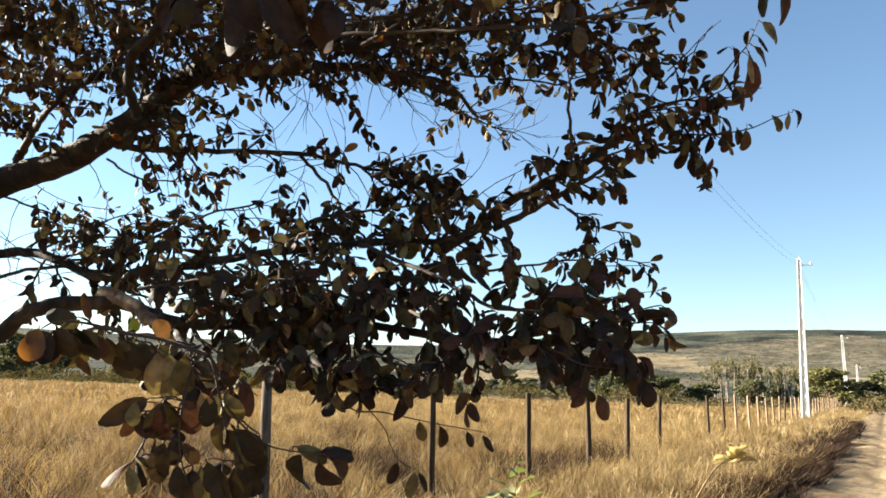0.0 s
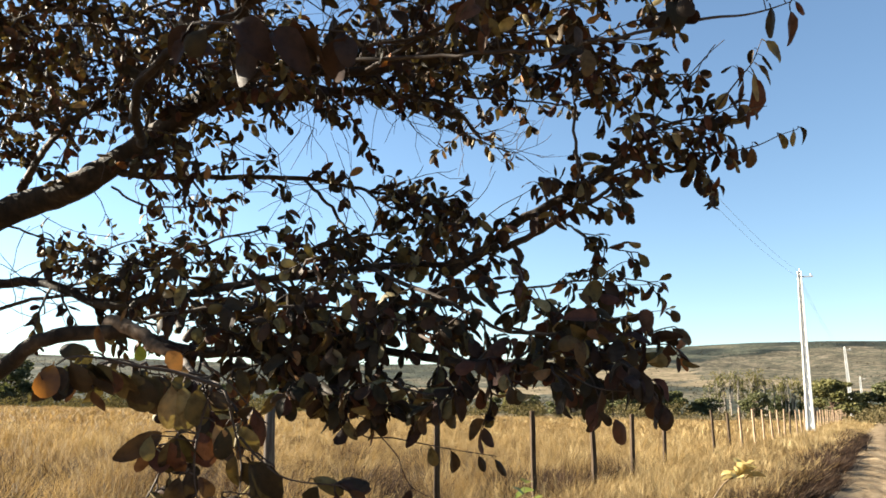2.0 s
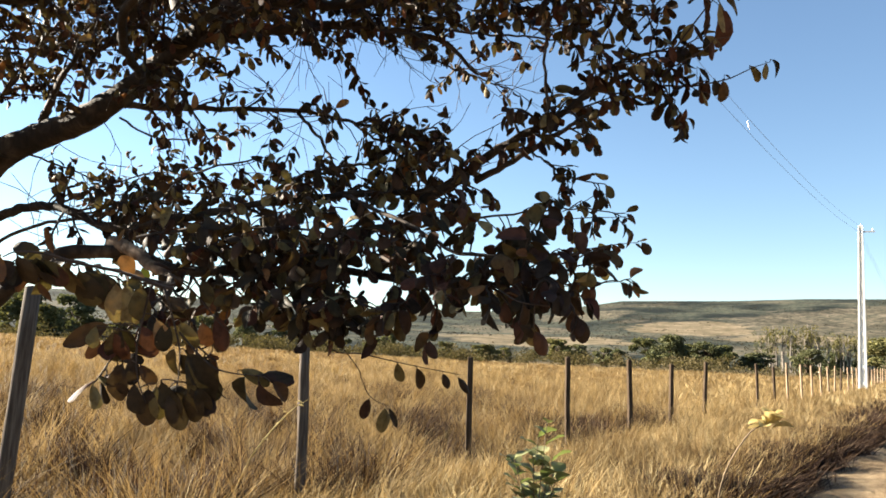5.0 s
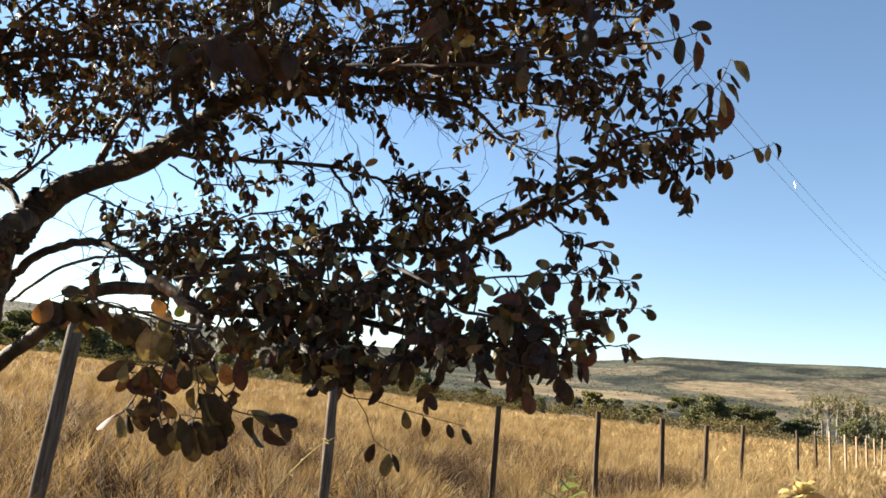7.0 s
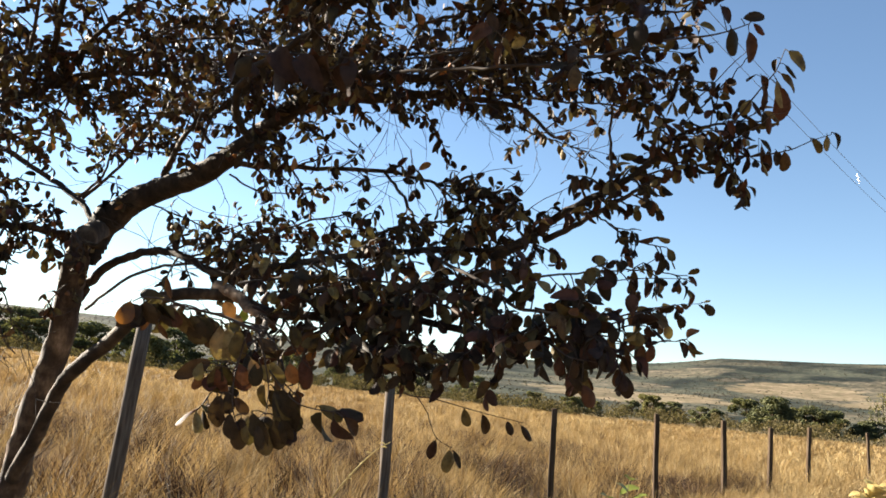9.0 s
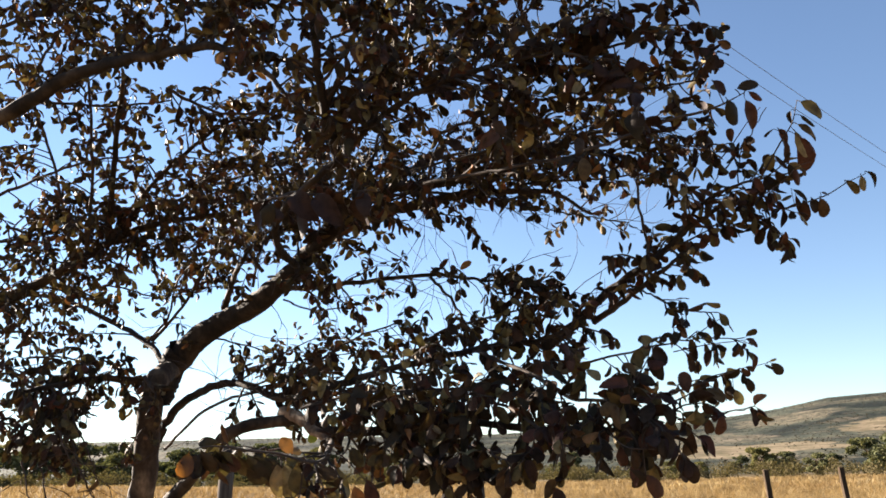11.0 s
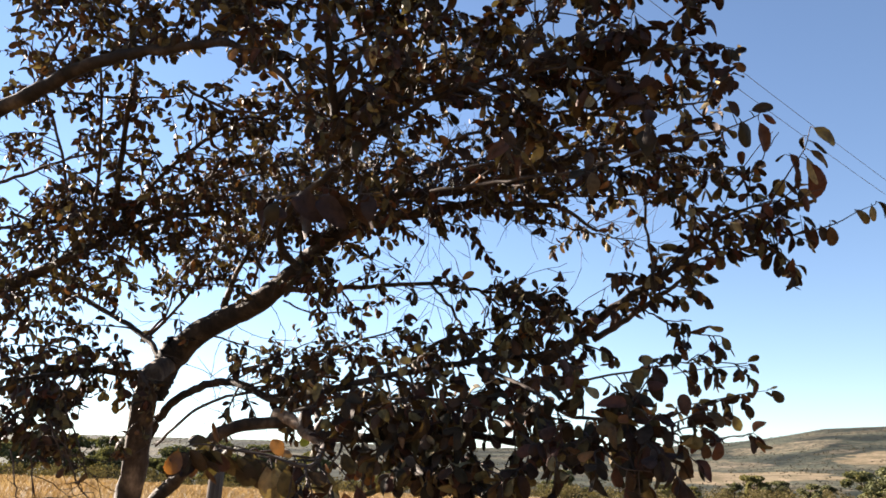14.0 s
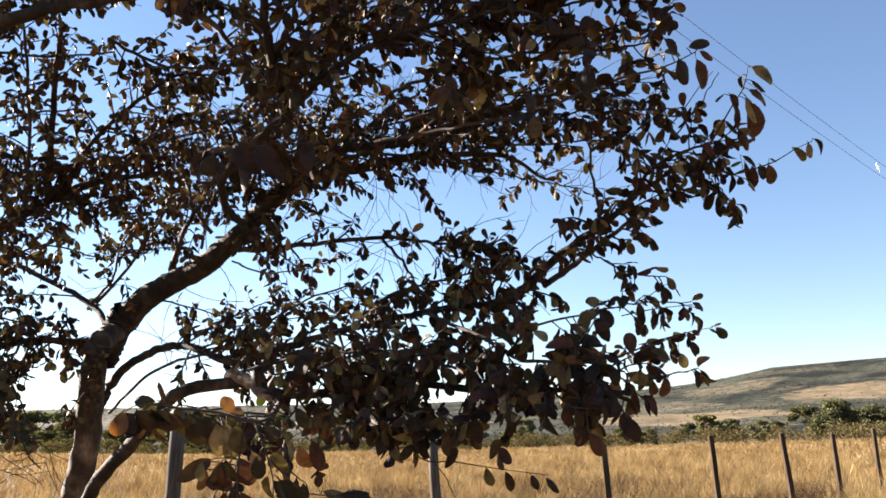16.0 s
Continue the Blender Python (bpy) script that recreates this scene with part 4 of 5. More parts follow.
bough("branch", [(2.44, -1.67, 2.30), (2.47, -1.62, 2.24), (2.50, -1.51, 2.24), (2.59, -1.36, 2.27)], 0.0063, 0.0028, n=26, l=(0.12, 0.26), u0=0.0, up=0.1)
bough("branch", [(2.07, -1.95, 2.37), (2.14, -1.86, 2.34), (2.22, -1.79, 2.37), (2.41, -1.75, 2.39)], 0.0065, 0.0027, n=26, l=(0.12, 0.3), u0=0.0, up=0.1)
bough("branch", [(2.74, -2.07, 2.50), (2.84, -2.04, 2.65), (2.94, -1.99, 2.76)], 0.0052, 0.0030, n=22, l=(0.1, 0.26), u0=0.0, up=0.1)
bough("branch", [(3.06, -1.94, 2.53), (3.09, -1.92, 2.63), (3.13, -1.93, 2.75)], 0.0049, 0.0028, n=20, l=(0.1, 0.24), u0=0.0, up=0.1)
bough("branch", [(3.35, -1.81, 2.48), (3.34, -1.79, 2.58), (3.41, -1.76, 2.67)], 0.0039, 0.0026, n=18, l=(0.1, 0.22), u0=0.2, up=0.2)
bough("branch", [(2.46, -1.22, 2.33), (2.60, -1.13, 2.45), (2.81, -1.09, 2.51), (3.01, -1.04, 2.52)], 0.0091, 0.0037, n=22, l=(0.12, 0.3), u0=0.0, up=0.1)
bough("branch", [(2.58, -1.35, 2.54), (2.68, -1.26, 2.58), (2.87, -1.22, 2.61), (3.01, -1.15, 2.73)], 0.0068, 0.0037, n=26, l=(0.12, 0.28), u0=0.0, up=0.1)
bough("branch", [(2.49, -1.84, 1.77), (2.52, -1.84, 1.69), (2.60, -1.82, 1.65)], 0.0039, 0.0022, n=18, l=(0.08, 0.18), u0=0.0, up=-0.2, big=1)
bough("branch", [(2.44, -1.38, 1.99), (2.42, -1.24, 1.98), (2.42, -1.09, 1.96), (2.40, -0.91, 2.04), (2.73, -0.92, 1.97)], 0.0037, 0.0019, n=20, l=(0.06, 0.14), u0=0.35, up=0.0)
bough("branch", [(2.83, -1.31, 2.05), (2.72, -1.12, 2.06), (2.75, -0.96, 2.10), (2.83, -0.89, 2.13)], 0.0034, 0.0019, n=12, l=(0.05, 0.12), u0=0.2, up=-0.1, bare=4)
bough("branch", [(2.59, -1.37, 1.81), (2.43, -1.20, 1.90), (2.37, -0.97, 1.95), (2.59, -0.90, 1.95), (2.87, -0.90, 1.92)], 0.0035, 0.0019, n=26, l=(0.06, 0.14), u0=0.2, up=0.1)
bough("branch", [(3.59, -1.23, 1.79), (3.80, -1.27, 1.70), (3.94, -1.32, 1.64), (4.07, -1.33, 1.63), (4.16, -1.35, 1.60)], 0.0051, 0.0017, n=20, l=(0.1, 0.2), u0=0.0, up=0.0, big=1)
bough("branch", [(3.40, -1.31, 1.77), (3.55, -1.30, 1.69), (3.74, -1.31, 1.65), (3.92, -1.39, 1.58), (4.02, -1.43, 1.57)], 0.0047, 0.0018, n=18, l=(0.07, 0.16), u0=0.0, up=0.1, big=1)
bough("branch", [(3.39, -1.36, 1.62), (3.54, -1.41, 1.57), (3.66, -1.42, 1.55), (3.74, -1.41, 1.54)], 0.0045, 0.0021, n=24, l=(0.06, 0.15), u0=0.0, up=0.1, big=1)
bough("branch", [(4.04, -1.38, 1.58), (4.11, -1.40, 1.60), (4.17, -1.42, 1.57), (4.20, -1.42, 1.53)], 0.0023, 0.0012, n=4, l=(0.04, 0.07), u0=0.1, up=-0.4, big=1)
bough("limb", [(3.71, -1.14, 1.78), (3.78, -1.09, 1.84), (3.81, -1.05, 1.89), (3.92, -1.07, 1.92), (3.99, -1.08, 1.94), (4.05, -1.07, 1.98), (4.09, -1.04, 2.01), (4.14, -1.00, 2.04), (4.21, -0.96, 2.01)], 0.0126, 0.0026, n=26, l=(0.07, 0.18), u0=0.3, up=0.25)
bough("branch", [(3.79, -1.05, 1.84), (3.91, -1.06, 1.88), (3.99, -1.07, 1.91), (4.04, -1.06, 1.94)], 0.0077, 0.0035, n=6, l=(0.07, 0.15), u0=0.3, up=-0.1)
bough("branch", [(4.04, -1.07, 1.98), (4.10, -1.05, 2.04), (4.17, -1.03, 2.06), (4.23, -1.04, 2.05)], 0.0047, 0.0016, n=16, l=(0.06, 0.16), u0=0.0, up=0.1)
bough("branch", [(3.98, -1.09, 1.94), (3.98, -1.10, 2.01), (3.98, -1.11, 2.08), (4.00, -1.11, 2.14), (4.09, -1.11, 2.15), (4.16, -1.06, 2.14)], 0.0036, 0.0017, n=21, l=(0.07, 0.18), u0=0.45, up=0.1)
bough("branch", [(4.14, -1.03, 2.10), (4.19, -1.01, 2.16), (4.23, -0.99, 2.22)], 0.0018, 0.0009, n=0)
bough("branch", [(4.17, -0.98, 2.02), (4.19, -0.96, 1.98), (4.20, -0.92, 1.94)], 0.0017, 0.0012, n=2, l=(0.03, 0.06), u0=0.5, up=-0.3)
bough("branch", [(3.91, -1.07, 1.90), (3.96, -1.03, 1.86), (4.01, -1.01, 1.83), (4.06, -0.99, 1.82)], 0.0024, 0.0012, n=7, l=(0.05, 0.1), u0=0.2, up=-0.2)
bough("branch", [(3.83, -1.17, 1.73), (3.92, -1.10, 1.75), (3.99, -1.01, 1.77), (4.08, -0.93, 1.77)], 0.0029, 0.0012, n=13, l=(0.05, 0.1), u0=0.1, up=0)
bough("branch", [(3.84, -1.14, 1.67), (3.91, -1.06, 1.66), (3.98, -0.93, 1.69), (4.02, -0.85, 1.72)], 0.0029, 0.0012, n=10, l=(0.05, 0.09), u0=0.1, up=-0.1)
bough("branch", [(4.03, -1.22, 1.61), (4.08, -1.17, 1.60), (4.11, -1.10, 1.61), (4.14, -1.06, 1.62)], 0.0020, 0.0010, n=3, l=(0.04, 0.07), u0=0.1, up=-0.3)
bough("branch", [(3.58, -1.06, 2.20), (3.52, -0.83, 2.24), (3.54, -0.67, 2.25), (3.57, -0.55, 2.25)], 0.0030, 0.0018, bare=5, n=7, l=(0.05, 0.12), u0=0.3, up=-0.1)
bough("branch", [(1.77, -1.84, 2.14), (1.92, -1.71, 2.18), (2.04, -1.60, 2.22), (2.14, -1.47, 2.18)], 0.0051, 0.0030, n=20, l=(0.1, 0.22), u0=0.0, up=0.0)
bough("branch", [(2.34, -1.89, 1.89), (2.42, -1.81, 1.89), (2.47, -1.74, 1.86)], 0.0041, 0.0025, n=14, l=(0.07, 0.16), u0=0.0, up=-0.1)
bough("branch", [(2.20, -1.49, 2.00), (2.27, -1.45, 2.08), (2.32, -1.45, 2.19), (2.47, -1.46, 2.23)], 0.0049, 0.0028, n=12, l=(0.08, 0.18), u0=0.2, up=0.0)
bough("branch", [(2.72, -1.88, 1.66), (2.73, -1.85, 1.60), (2.74, -1.82, 1.54)], 0.0022, 0.0011, n=0, bare=4)
bough("branch", [(2.82, -1.97, 1.58), (2.83, -1.94, 1.48), (2.83, -1.91, 1.39)], 0.0020, 0.0010, n=0, bare=3)
bough("branch", [(2.26, -2.10, 2.34), (2.38, -1.98, 2.41), (2.56, -1.87, 2.45), (2.72, -1.76, 2.45)], 0.0060, 0.0025, n=14, l=(0.1, 0.26), u0=0.0, up=0.1)
bough("branch", [(2.09, -2.06, 2.10), (2.21, -1.93, 2.12), (2.38, -1.83, 2.17), (2.54, -1.73, 2.19)], 0.0063, 0.0026, n=24, l=(0.1, 0.26), u0=0.0, up=0.0)
bough("branch", [(2.02, -2.07, 1.89), (2.14, -1.94, 1.90), (2.32, -1.86, 1.82), (2.48, -1.80, 1.74)], 0.0063, 0.0025, n=40, l=(0.08, 0.2), u0=0.0, up=-0.2)
bough("branch", [(2.39, -1.78, 1.81), (2.39, -1.70, 1.84), (2.40, -1.62, 1.84), (2.39, -1.54, 1.84)], 0.0069, 0.0092, n=9, l=(0.06, 0.12), u0=0.0, up=-0.3)
bough("branch", [(2.54, -1.61, 1.83), (2.60, -1.60, 1.78), (2.60, -1.58, 1.73)], 0.0051, 0.0025, n=10, l=(0.03, 0.08), u0=0.0, up=-0.3)
bough("branch", [(2.91, -1.75, 2.59), (2.99, -1.63, 2.52), (3.09, -1.52, 2.51), (3.26, -1.44, 2.41)], 0.0054, 0.0022, n=26, l=(0.1, 0.24), u0=0.0, up=0.1)
bough("branch", [(2.68, -2.15, 2.74), (2.82, -2.02, 2.79), (3.00, -1.90, 2.78), (3.17, -1.79, 2.75)], 0.0054, 0.0022, n=42, l=(0.1, 0.24), u0=0.0, up=0.3)
bough("branch", [(3.14, -1.80, 2.71), (3.26, -1.67, 2.72), (3.42, -1.57, 2.70), (3.58, -1.47, 2.69)], 0.0052, 0.0021, n=42, l=(0.1, 0.24), u0=0.0, up=0.2)
bough("branch", [(3.37, -1.50, 2.62), (3.48, -1.40, 2.66), (3.63, -1.33, 2.66)], 0.0044, 0.0022, n=28, l=(0.08, 0.22), u0=0.0, up=0.2)
bough("branch", [(2.70, -2.20, 2.87), (2.89, -2.00, 2.89), (3.15, -1.85, 2.84), (3.32, -1.67, 2.84), (3.53, -1.50, 2.81)], 0.0054, 0.0022, n=54, l=(0.1, 0.24), u0=0.0, up=0.1)
bough("branch", [(3.14, -1.33, 1.75), (3.28, -1.28, 1.70), (3.46, -1.25, 1.70), (3.61, -1.22, 1.72), (3.75, -1.18, 1.71)], 0.0044, 0.0018, n=30, l=(0.07, 0.18), u0=0.0, up=0.0, big=1)
bough("branch", [(3.38, -1.29, 1.77), (3.43, -1.20, 1.86), (3.52, -1.12, 1.89), (3.60, -1.05, 1.91), (3.70, -1.02, 1.92)], 0.0041, 0.0020, n=26, l=(0.07, 0.18), u0=0.0, up=0.1)
bough("branch", [(2.93, -1.36, 1.74), (2.91, -1.21, 1.71), (3.00, -1.12, 1.73), (3.17, -1.09, 1.71)], 0.0039, 0.0023, n=22, l=(0.07, 0.16), u0=0.0, up=0.0)
bough("branch", [(2.59, -1.83, 1.71), (2.59, -1.79, 1.60), (2.60, -1.75, 1.51), (2.62, -1.72, 1.47)], 0.0039, 0.0016, n=0, bare=3)
bough("branch", [(2.58, -1.87, 1.57), (2.58, -1.84, 1.47), (2.57, -1.81, 1.35)], 0.0023, 0.0011, n=0, bare=3)
bough("branch", [(2.57, -1.58, 2.39), (2.77, -1.44, 2.45), (3.04, -1.34, 2.39), (3.31, -1.25, 2.37)], 0.0049, 0.0022, n=27, l=(0.1, 0.22), u0=0.0, up=0.1, bare=12)
bough("branch", [(3.01, -1.31, 2.18), (3.20, -1.24, 2.25), (3.40, -1.15, 2.29), (3.58, -1.08, 2.30)], 0.0047, 0.0022, n=18, l=(0.08, 0.2), u0=0.0, up=0.1, bare=14)
bough("branch", [(3.07, -1.30, 2.32), (3.28, -1.20, 2.34), (3.48, -1.11, 2.35), (3.65, -1.03, 2.32)], 0.0039, 0.0022, n=14, l=(0.08, 0.18), u0=0.0, up=0.1, bare=10)
bough("branch", [(2.82, -1.17, 2.23), (2.77, -1.23, 2.36), (2.75, -1.26, 2.47), (2.72, -1.31, 2.59)], 0.0091, 0.0046, n=8, l=(0.08, 0.18), u0=0.3, up=0.1, bare=10)
bough("branch", [(2.94, -1.16, 2.29), (3.00, -1.15, 2.38), (3.05, -1.14, 2.46), (3.10, -1.14, 2.58)], 0.0089, 0.0044, n=10, l=(0.08, 0.18), u0=0.3, up=0.1, bare=12)
bough("branch", [(3.04, -1.17, 2.33), (3.15, -1.13, 2.40), (3.34, -1.07, 2.41), (3.61, -0.97, 2.42)], 0.0079, 0.0034, n=17, l=(0.08, 0.2), u0=0.15, up=0.1, bare=12)
bough("branch", [(2.96, -1.16, 2.30), (3.15, -1.11, 2.34), (3.35, -1.04, 2.30), (3.50, -0.95, 2.28)], 0.0067, 0.0028, n=11, l=(0.06, 0.16), u0=0.2, up=0.0, bare=14)
bough("branch", [(2.57, -1.25, 2.21), (2.53, -1.30, 2.31), (2.46, -1.32, 2.46), (2.38, -1.34, 2.61)], 0.0078, 0.0041, n=10, l=(0.08, 0.2), u0=0.2, up=0.1, bare=10)
bough("branch", [(3.35, -1.07, 2.43), (3.52, -1.02, 2.39), (3.68, -0.98, 2.35)], 0.0042, 0.0020, n=22, l=(0.06, 0.15), u0=0.0, up=-0.1)
bough("branch", [(2.31, -2.13, 2.62), (2.46, -1.98, 2.66), (2.59, -1.82, 2.65), (2.82, -1.70, 2.61)], 0.0060, 0.0025, n=36, l=(0.08, 0.2), u0=0.0, up=0.1)
bough("branch", [(2.00, -2.06, 2.29), (2.18, -1.87, 2.33), (2.34, -1.71, 2.39), (2.47, -1.57, 2.43)], 0.0065, 0.0028, n=36, l=(0.08, 0.22), u0=0.0, up=0.1)
bough("branch", [(2.00, -1.98, 2.01), (2.13, -1.83, 2.01), (2.24, -1.70, 1.99)], 0.0056, 0.0028, n=26, l=(0.08, 0.18), u0=0.0, up=0.0)
bough("branch", [(2.27, -2.03, 1.69), (2.36, -1.94, 1.70), (2.48, -1.86, 1.66), (2.56, -1.82, 1.59)], 0.0041, 0.0023, n=30, l=(0.06, 0.15), u0=0.0, up=-0.3)
bough("branch", [(3.24, -1.48, 1.68), (3.44, -1.43, 1.70), (3.62, -1.39, 1.69), (3.77, -1.37, 1.66)], 0.0041, 0.0017, n=28, l=(0.06, 0.16), u0=0.0, up=0.0, big=1)

bough("branch", [(3.64, -1.66, 1.55), (3.72, -1.75, 1.52), (3.74, -1.80, 1.47), (3.74, -1.82, 1.42)], 0.0023, 0.0010, n=5, l=(0.03, 0.06), u0=0.1, up=-0.3, big=1)
bough("branch", [(3.64, -1.66, 1.55), (3.75, -1.70, 1.50), (3.79, -1.72, 1.45), (3.80, -1.73, 1.41)], 0.0023, 0.0010, n=5, l=(0.03, 0.06), u0=0.1, up=-0.3, big=1)
bough("branch", [(3.64, -1.66, 1.56), (3.69, -1.76, 1.55), (3.72, -1.83, 1.56)], 0.0020, 0.0010, n=6, l=(0.02, 0.05), u0=0.1, up=-0.4, big=1)
bough("branch", [(3.60, -1.63, 1.56), (3.69, -1.79, 1.565), (3.74, -1.89, 1.56), (3.76, -1.95, 1.555)], 0.0022, 0.0010, n=6, l=(0.02, 0.05), u0=0.1, up=-0.5, big=1)
bough("branch", [(3.47, -1.38, 1.61), (3.58, -1.43, 1.57), (3.68, -1.43, 1.54), (3.76, -1.40, 1.52)], 0.0035, 0.0012, n=22, l=(0.04, 0.09), u0=0.1, up=-0.3, big=1)
bough("branch", [(3.66, -1.33, 1.61), (3.75, -1.37, 1.56), (3.84, -1.41, 1.54), (3.90, -1.43, 1.54)], 0.0030, 0.0012, n=14, l=(0.04, 0.08), u0=0.1, up=-0.3, big=1)
bough("branch", [(2.36, -1.52, 1.74), (2.40, -1.58, 1.80), (2.41, -1.62, 1.87), (2.38, -1.62, 1.93)], 0.0030, 0.0015, n=12, l=(0.04, 0.1), u0=0.0, up=-0.1)
bough("branch", [(2.45, -1.55, 1.70), (2.50, -1.60, 1.66), (2.50, -1.63, 1.60)], 0.0025, 0.0012, n=6, l=(0.03, 0.07), u0=0.1, up=-0.3)
bough("branch", [(3.05, -1.34, 2.15), (3.16, -1.42, 2.20), (3.26, -1.48, 2.27), (3.36, -1.50, 2.33)], 0.0042, 0.0016, n=24, l=(0.06, 0.15), u0=0.1, up=0.2)
bough("branch", [(2.95, -1.33, 2.12), (3.10, -1.42, 2.13), (3.24, -1.50, 2.17), (3.34, -1.56, 2.22)], 0.0044, 0.0018, n=20, l=(0.06, 0.14), u0=0.2, up=0.1)
bough("branch", [(3.00, -1.34, 2.12), (3.12, -1.40, 2.06), (3.22, -1.43, 2.01), (3.33, -1.44, 1.99)], 0.0034, 0.0012, n=16, l=(0.05, 0.11), u0=0.2, up=-0.2)
bough("branch", [(3.22, -1.35, 2.21), (3.34, -1.42, 2.16), (3.46, -1.46, 2.13), (3.58, -1.48, 2.11)], 0.0034, 0.0012, n=18, l=(0.05, 0.12), u0=0.2, up=-0.1)
bough("branch", [(3.67, -1.39, 2.26), (3.83, -1.37, 2.26), (3.95, -1.33, 2.25), (4.06, -1.28, 2.24), (4.11, -1.26, 2.23)], 0.0040, 0.0014, n=12, l=(0.06, 0.13), u0=0.05, up=0.1)
bough("branch", [(3.62, -1.31, 2.23), (3.80, -1.27, 2.23), (3.92, -1.22, 2.22), (4.04, -1.18, 2.22)], 0.0040, 0.0014, n=13, l=(0.06, 0.13), u0=0.05, up=0.1)
bough("branch", [(3.95, -1.49, 2.26), (4.05, -1.46, 2.25), (4.12, -1.43, 2.22), (4.18, -1.39, 2.19)], 0.0034, 0.0012, n=12, l=(0.05, 0.1), u0=0.05, up=-0.2, big=1)
bough("branch", [(3.89, -1.52, 2.26), (3.94, -1.43, 2.26), (4.01, -1.37, 2.27), (4.09, -1.32, 2.27)], 0.0036, 0.0013, n=8, l=(0.06, 0.13), u0=0.05, up=0.0)


def sprig(points, r0, leaves):
    """A thin twig at the crown's rim with its own leaves: where each starts, how it hangs, how broad it is."""
    line = spline(points, 4 * len(points))
    twig_pieces.append(tube(line, np.linspace(r0, 0.0007, len(line)), 5))
    for start, hang, broad in leaves:
        start, hang = np.array(start), np.array(hang)
        near = line[np.argmin(np.linalg.norm(line - start, axis=1))]
        if np.linalg.norm(near - start) > 0.003:
            twig_pieces.append(tube([near, (near + start) / 2 + [0, 0, 0.002], start], (0.0009, 0.0008, 0.0007), 4))
        axis = unit(hang)
        side = unit(np.cross(axis, unit(np.array([0.62, -0.75, 0.15]) + nrng.normal(0, 0.24, 3))))
        leaf_list.append((start, axis, side * broad * 1.05, np.cross(side, axis), float(np.linalg.norm(hang)) * 1.02, int(nrng.integers(0, 6))))


sprig([(3.50, -1.65, 2.108), (3.66, -1.76, 2.03), (3.78, -1.86, 1.955), (3.86, -1.91, 1.920), (3.95, -1.87, 1.908), (4.03, -1.84, 1.895)], 0.0030, [
    ((3.832, -1.914, 1.917), (0.036, 0.006, -0.024), 0.95),
    ((3.847, -1.907, 1.905), (-0.017, -0.016, -0.015), 0.99),
    ((3.872, -1.908, 1.911), (-0.038, -0.000, -0.026), 0.90),
    ((3.871, -1.907, 1.912), (-0.012, -0.017, -0.026), 1.05),
    ((3.904, -1.898, 1.914), (0.036, -0.006, -0.025), 1.08),
    ((3.920, -1.888, 1.908), (-0.027, 0.013, -0.036), 0.90),
    ((3.920, -1.882, 1.900), (-0.029, -0.012, -0.040), 1.10),
    ((3.939, -1.883, 1.902), (0.038, 0.000, -0.025), 1.01),
    ((3.949, -1.875, 1.899), (0.024, 0.014, -0.028), 0.91),
    ((3.963, -1.876, 1.914), (-0.007, 0.018, -0.026), 0.86),
    ((3.989, -1.867, 1.902), (-0.031, 0.011, -0.030), 1.03),
    ((3.994, -1.844, 1.903), (0.029, -0.012, -0.023), 0.94),
    ((4.005, -1.848, 1.909), (-0.027, 0.013, -0.033), 0.94),
    ((4.012, -1.847, 1.894), (-0.038, 0.003, -0.037), 0.86),
    ((3.86, -1.912, 1.925), (-0.034, -0.012, -0.018), 0.95),
    ((3.85, -1.905, 1.922), (-0.020, -0.020, -0.026), 0.90),
    ((3.99, -1.845, 1.925), (0.006, 0.004, -0.040), 0.60)])
sprig([(4.285, -1.528, 1.989), (4.317, -1.512, 1.994), (4.345, -1.499, 1.995), (4.372, -1.488, 2.0), (4.398, -1.481, 2.007)], 0.0022, [
    ((4.368, -1.508, 2.032), (0.011, 0.017, -0.020), 0.85),
    ((4.389, -1.488, 2.014), (0.028, 0.010, 0.002), 0.80),
    ((4.401, -1.48, 2.009), (0.016, 0.013, -0.012), 0.60),
    ((4.375, -1.491, 2.007), (0.013, 0.022, -0.030), 1.10),
    ((4.396, -1.479, 2.002), (0.002, 0.022, -0.040), 0.65)])
sprig([(4.203, -1.063, 2.02), (4.244, -1.065, 2.067), (4.277, -1.067, 2.104), (4.303, -1.07, 2.13), (4.321, -1.079, 2.162)], 0.0022, [
    ((4.323, -1.08, 2.165), (0.033, 0.027, -0.032), 0.85),
    ((4.318, -1.069, 2.14), (0.022, 0.017, -0.020), 0.70),
    ((4.308, -1.078, 2.152), (-0.013, 0.004, -0.020), 0.80),
    ((4.271, -1.08, 2.126), (-0.019, -0.006, -0.003), 0.50),
    ((4.277, -1.078, 2.127), (0.014, 0.018, -0.029), 0.75),
    ((4.306, -1.068, 2.129), (0.030, 0.024, -0.031), 0.70),
    ((4.303, -1.059, 2.106), (0.021, 0.030, -0.052), 0.90),
    ((4.284, -1.066, 2.106), (0.008, 0.020, -0.039), 0.80),
    ((4.3, -1.066, 2.12), (0.025, 0.027, -0.042), 0.80),
    ((4.257, -1.065, 2.081), (0.021, 0.018, -0.024), 0.70),
    ((4.26, -1.066, 2.086), (-0.027, -0.001, -0.024), 0.80)])
sprig([(4.169, -1.108, 2.089), (4.199, -1.105, 2.114), (4.235, -1.105, 2.147), (4.264, -1.104, 2.168)], 0.0014, [
    ])
sprig([(4.229, -1.074, 2.007), (4.272, -1.065, 2.028), (4.294, -1.063, 2.045), (4.319, -1.055, 2.048)], 0.0014, [
    ((4.289, -1.065, 2.044), (0.004, 0.014, -0.031), 0.85),
    ((4.296, -1.062, 2.044), (0.013, 0.009, -0.010), 0.60)])
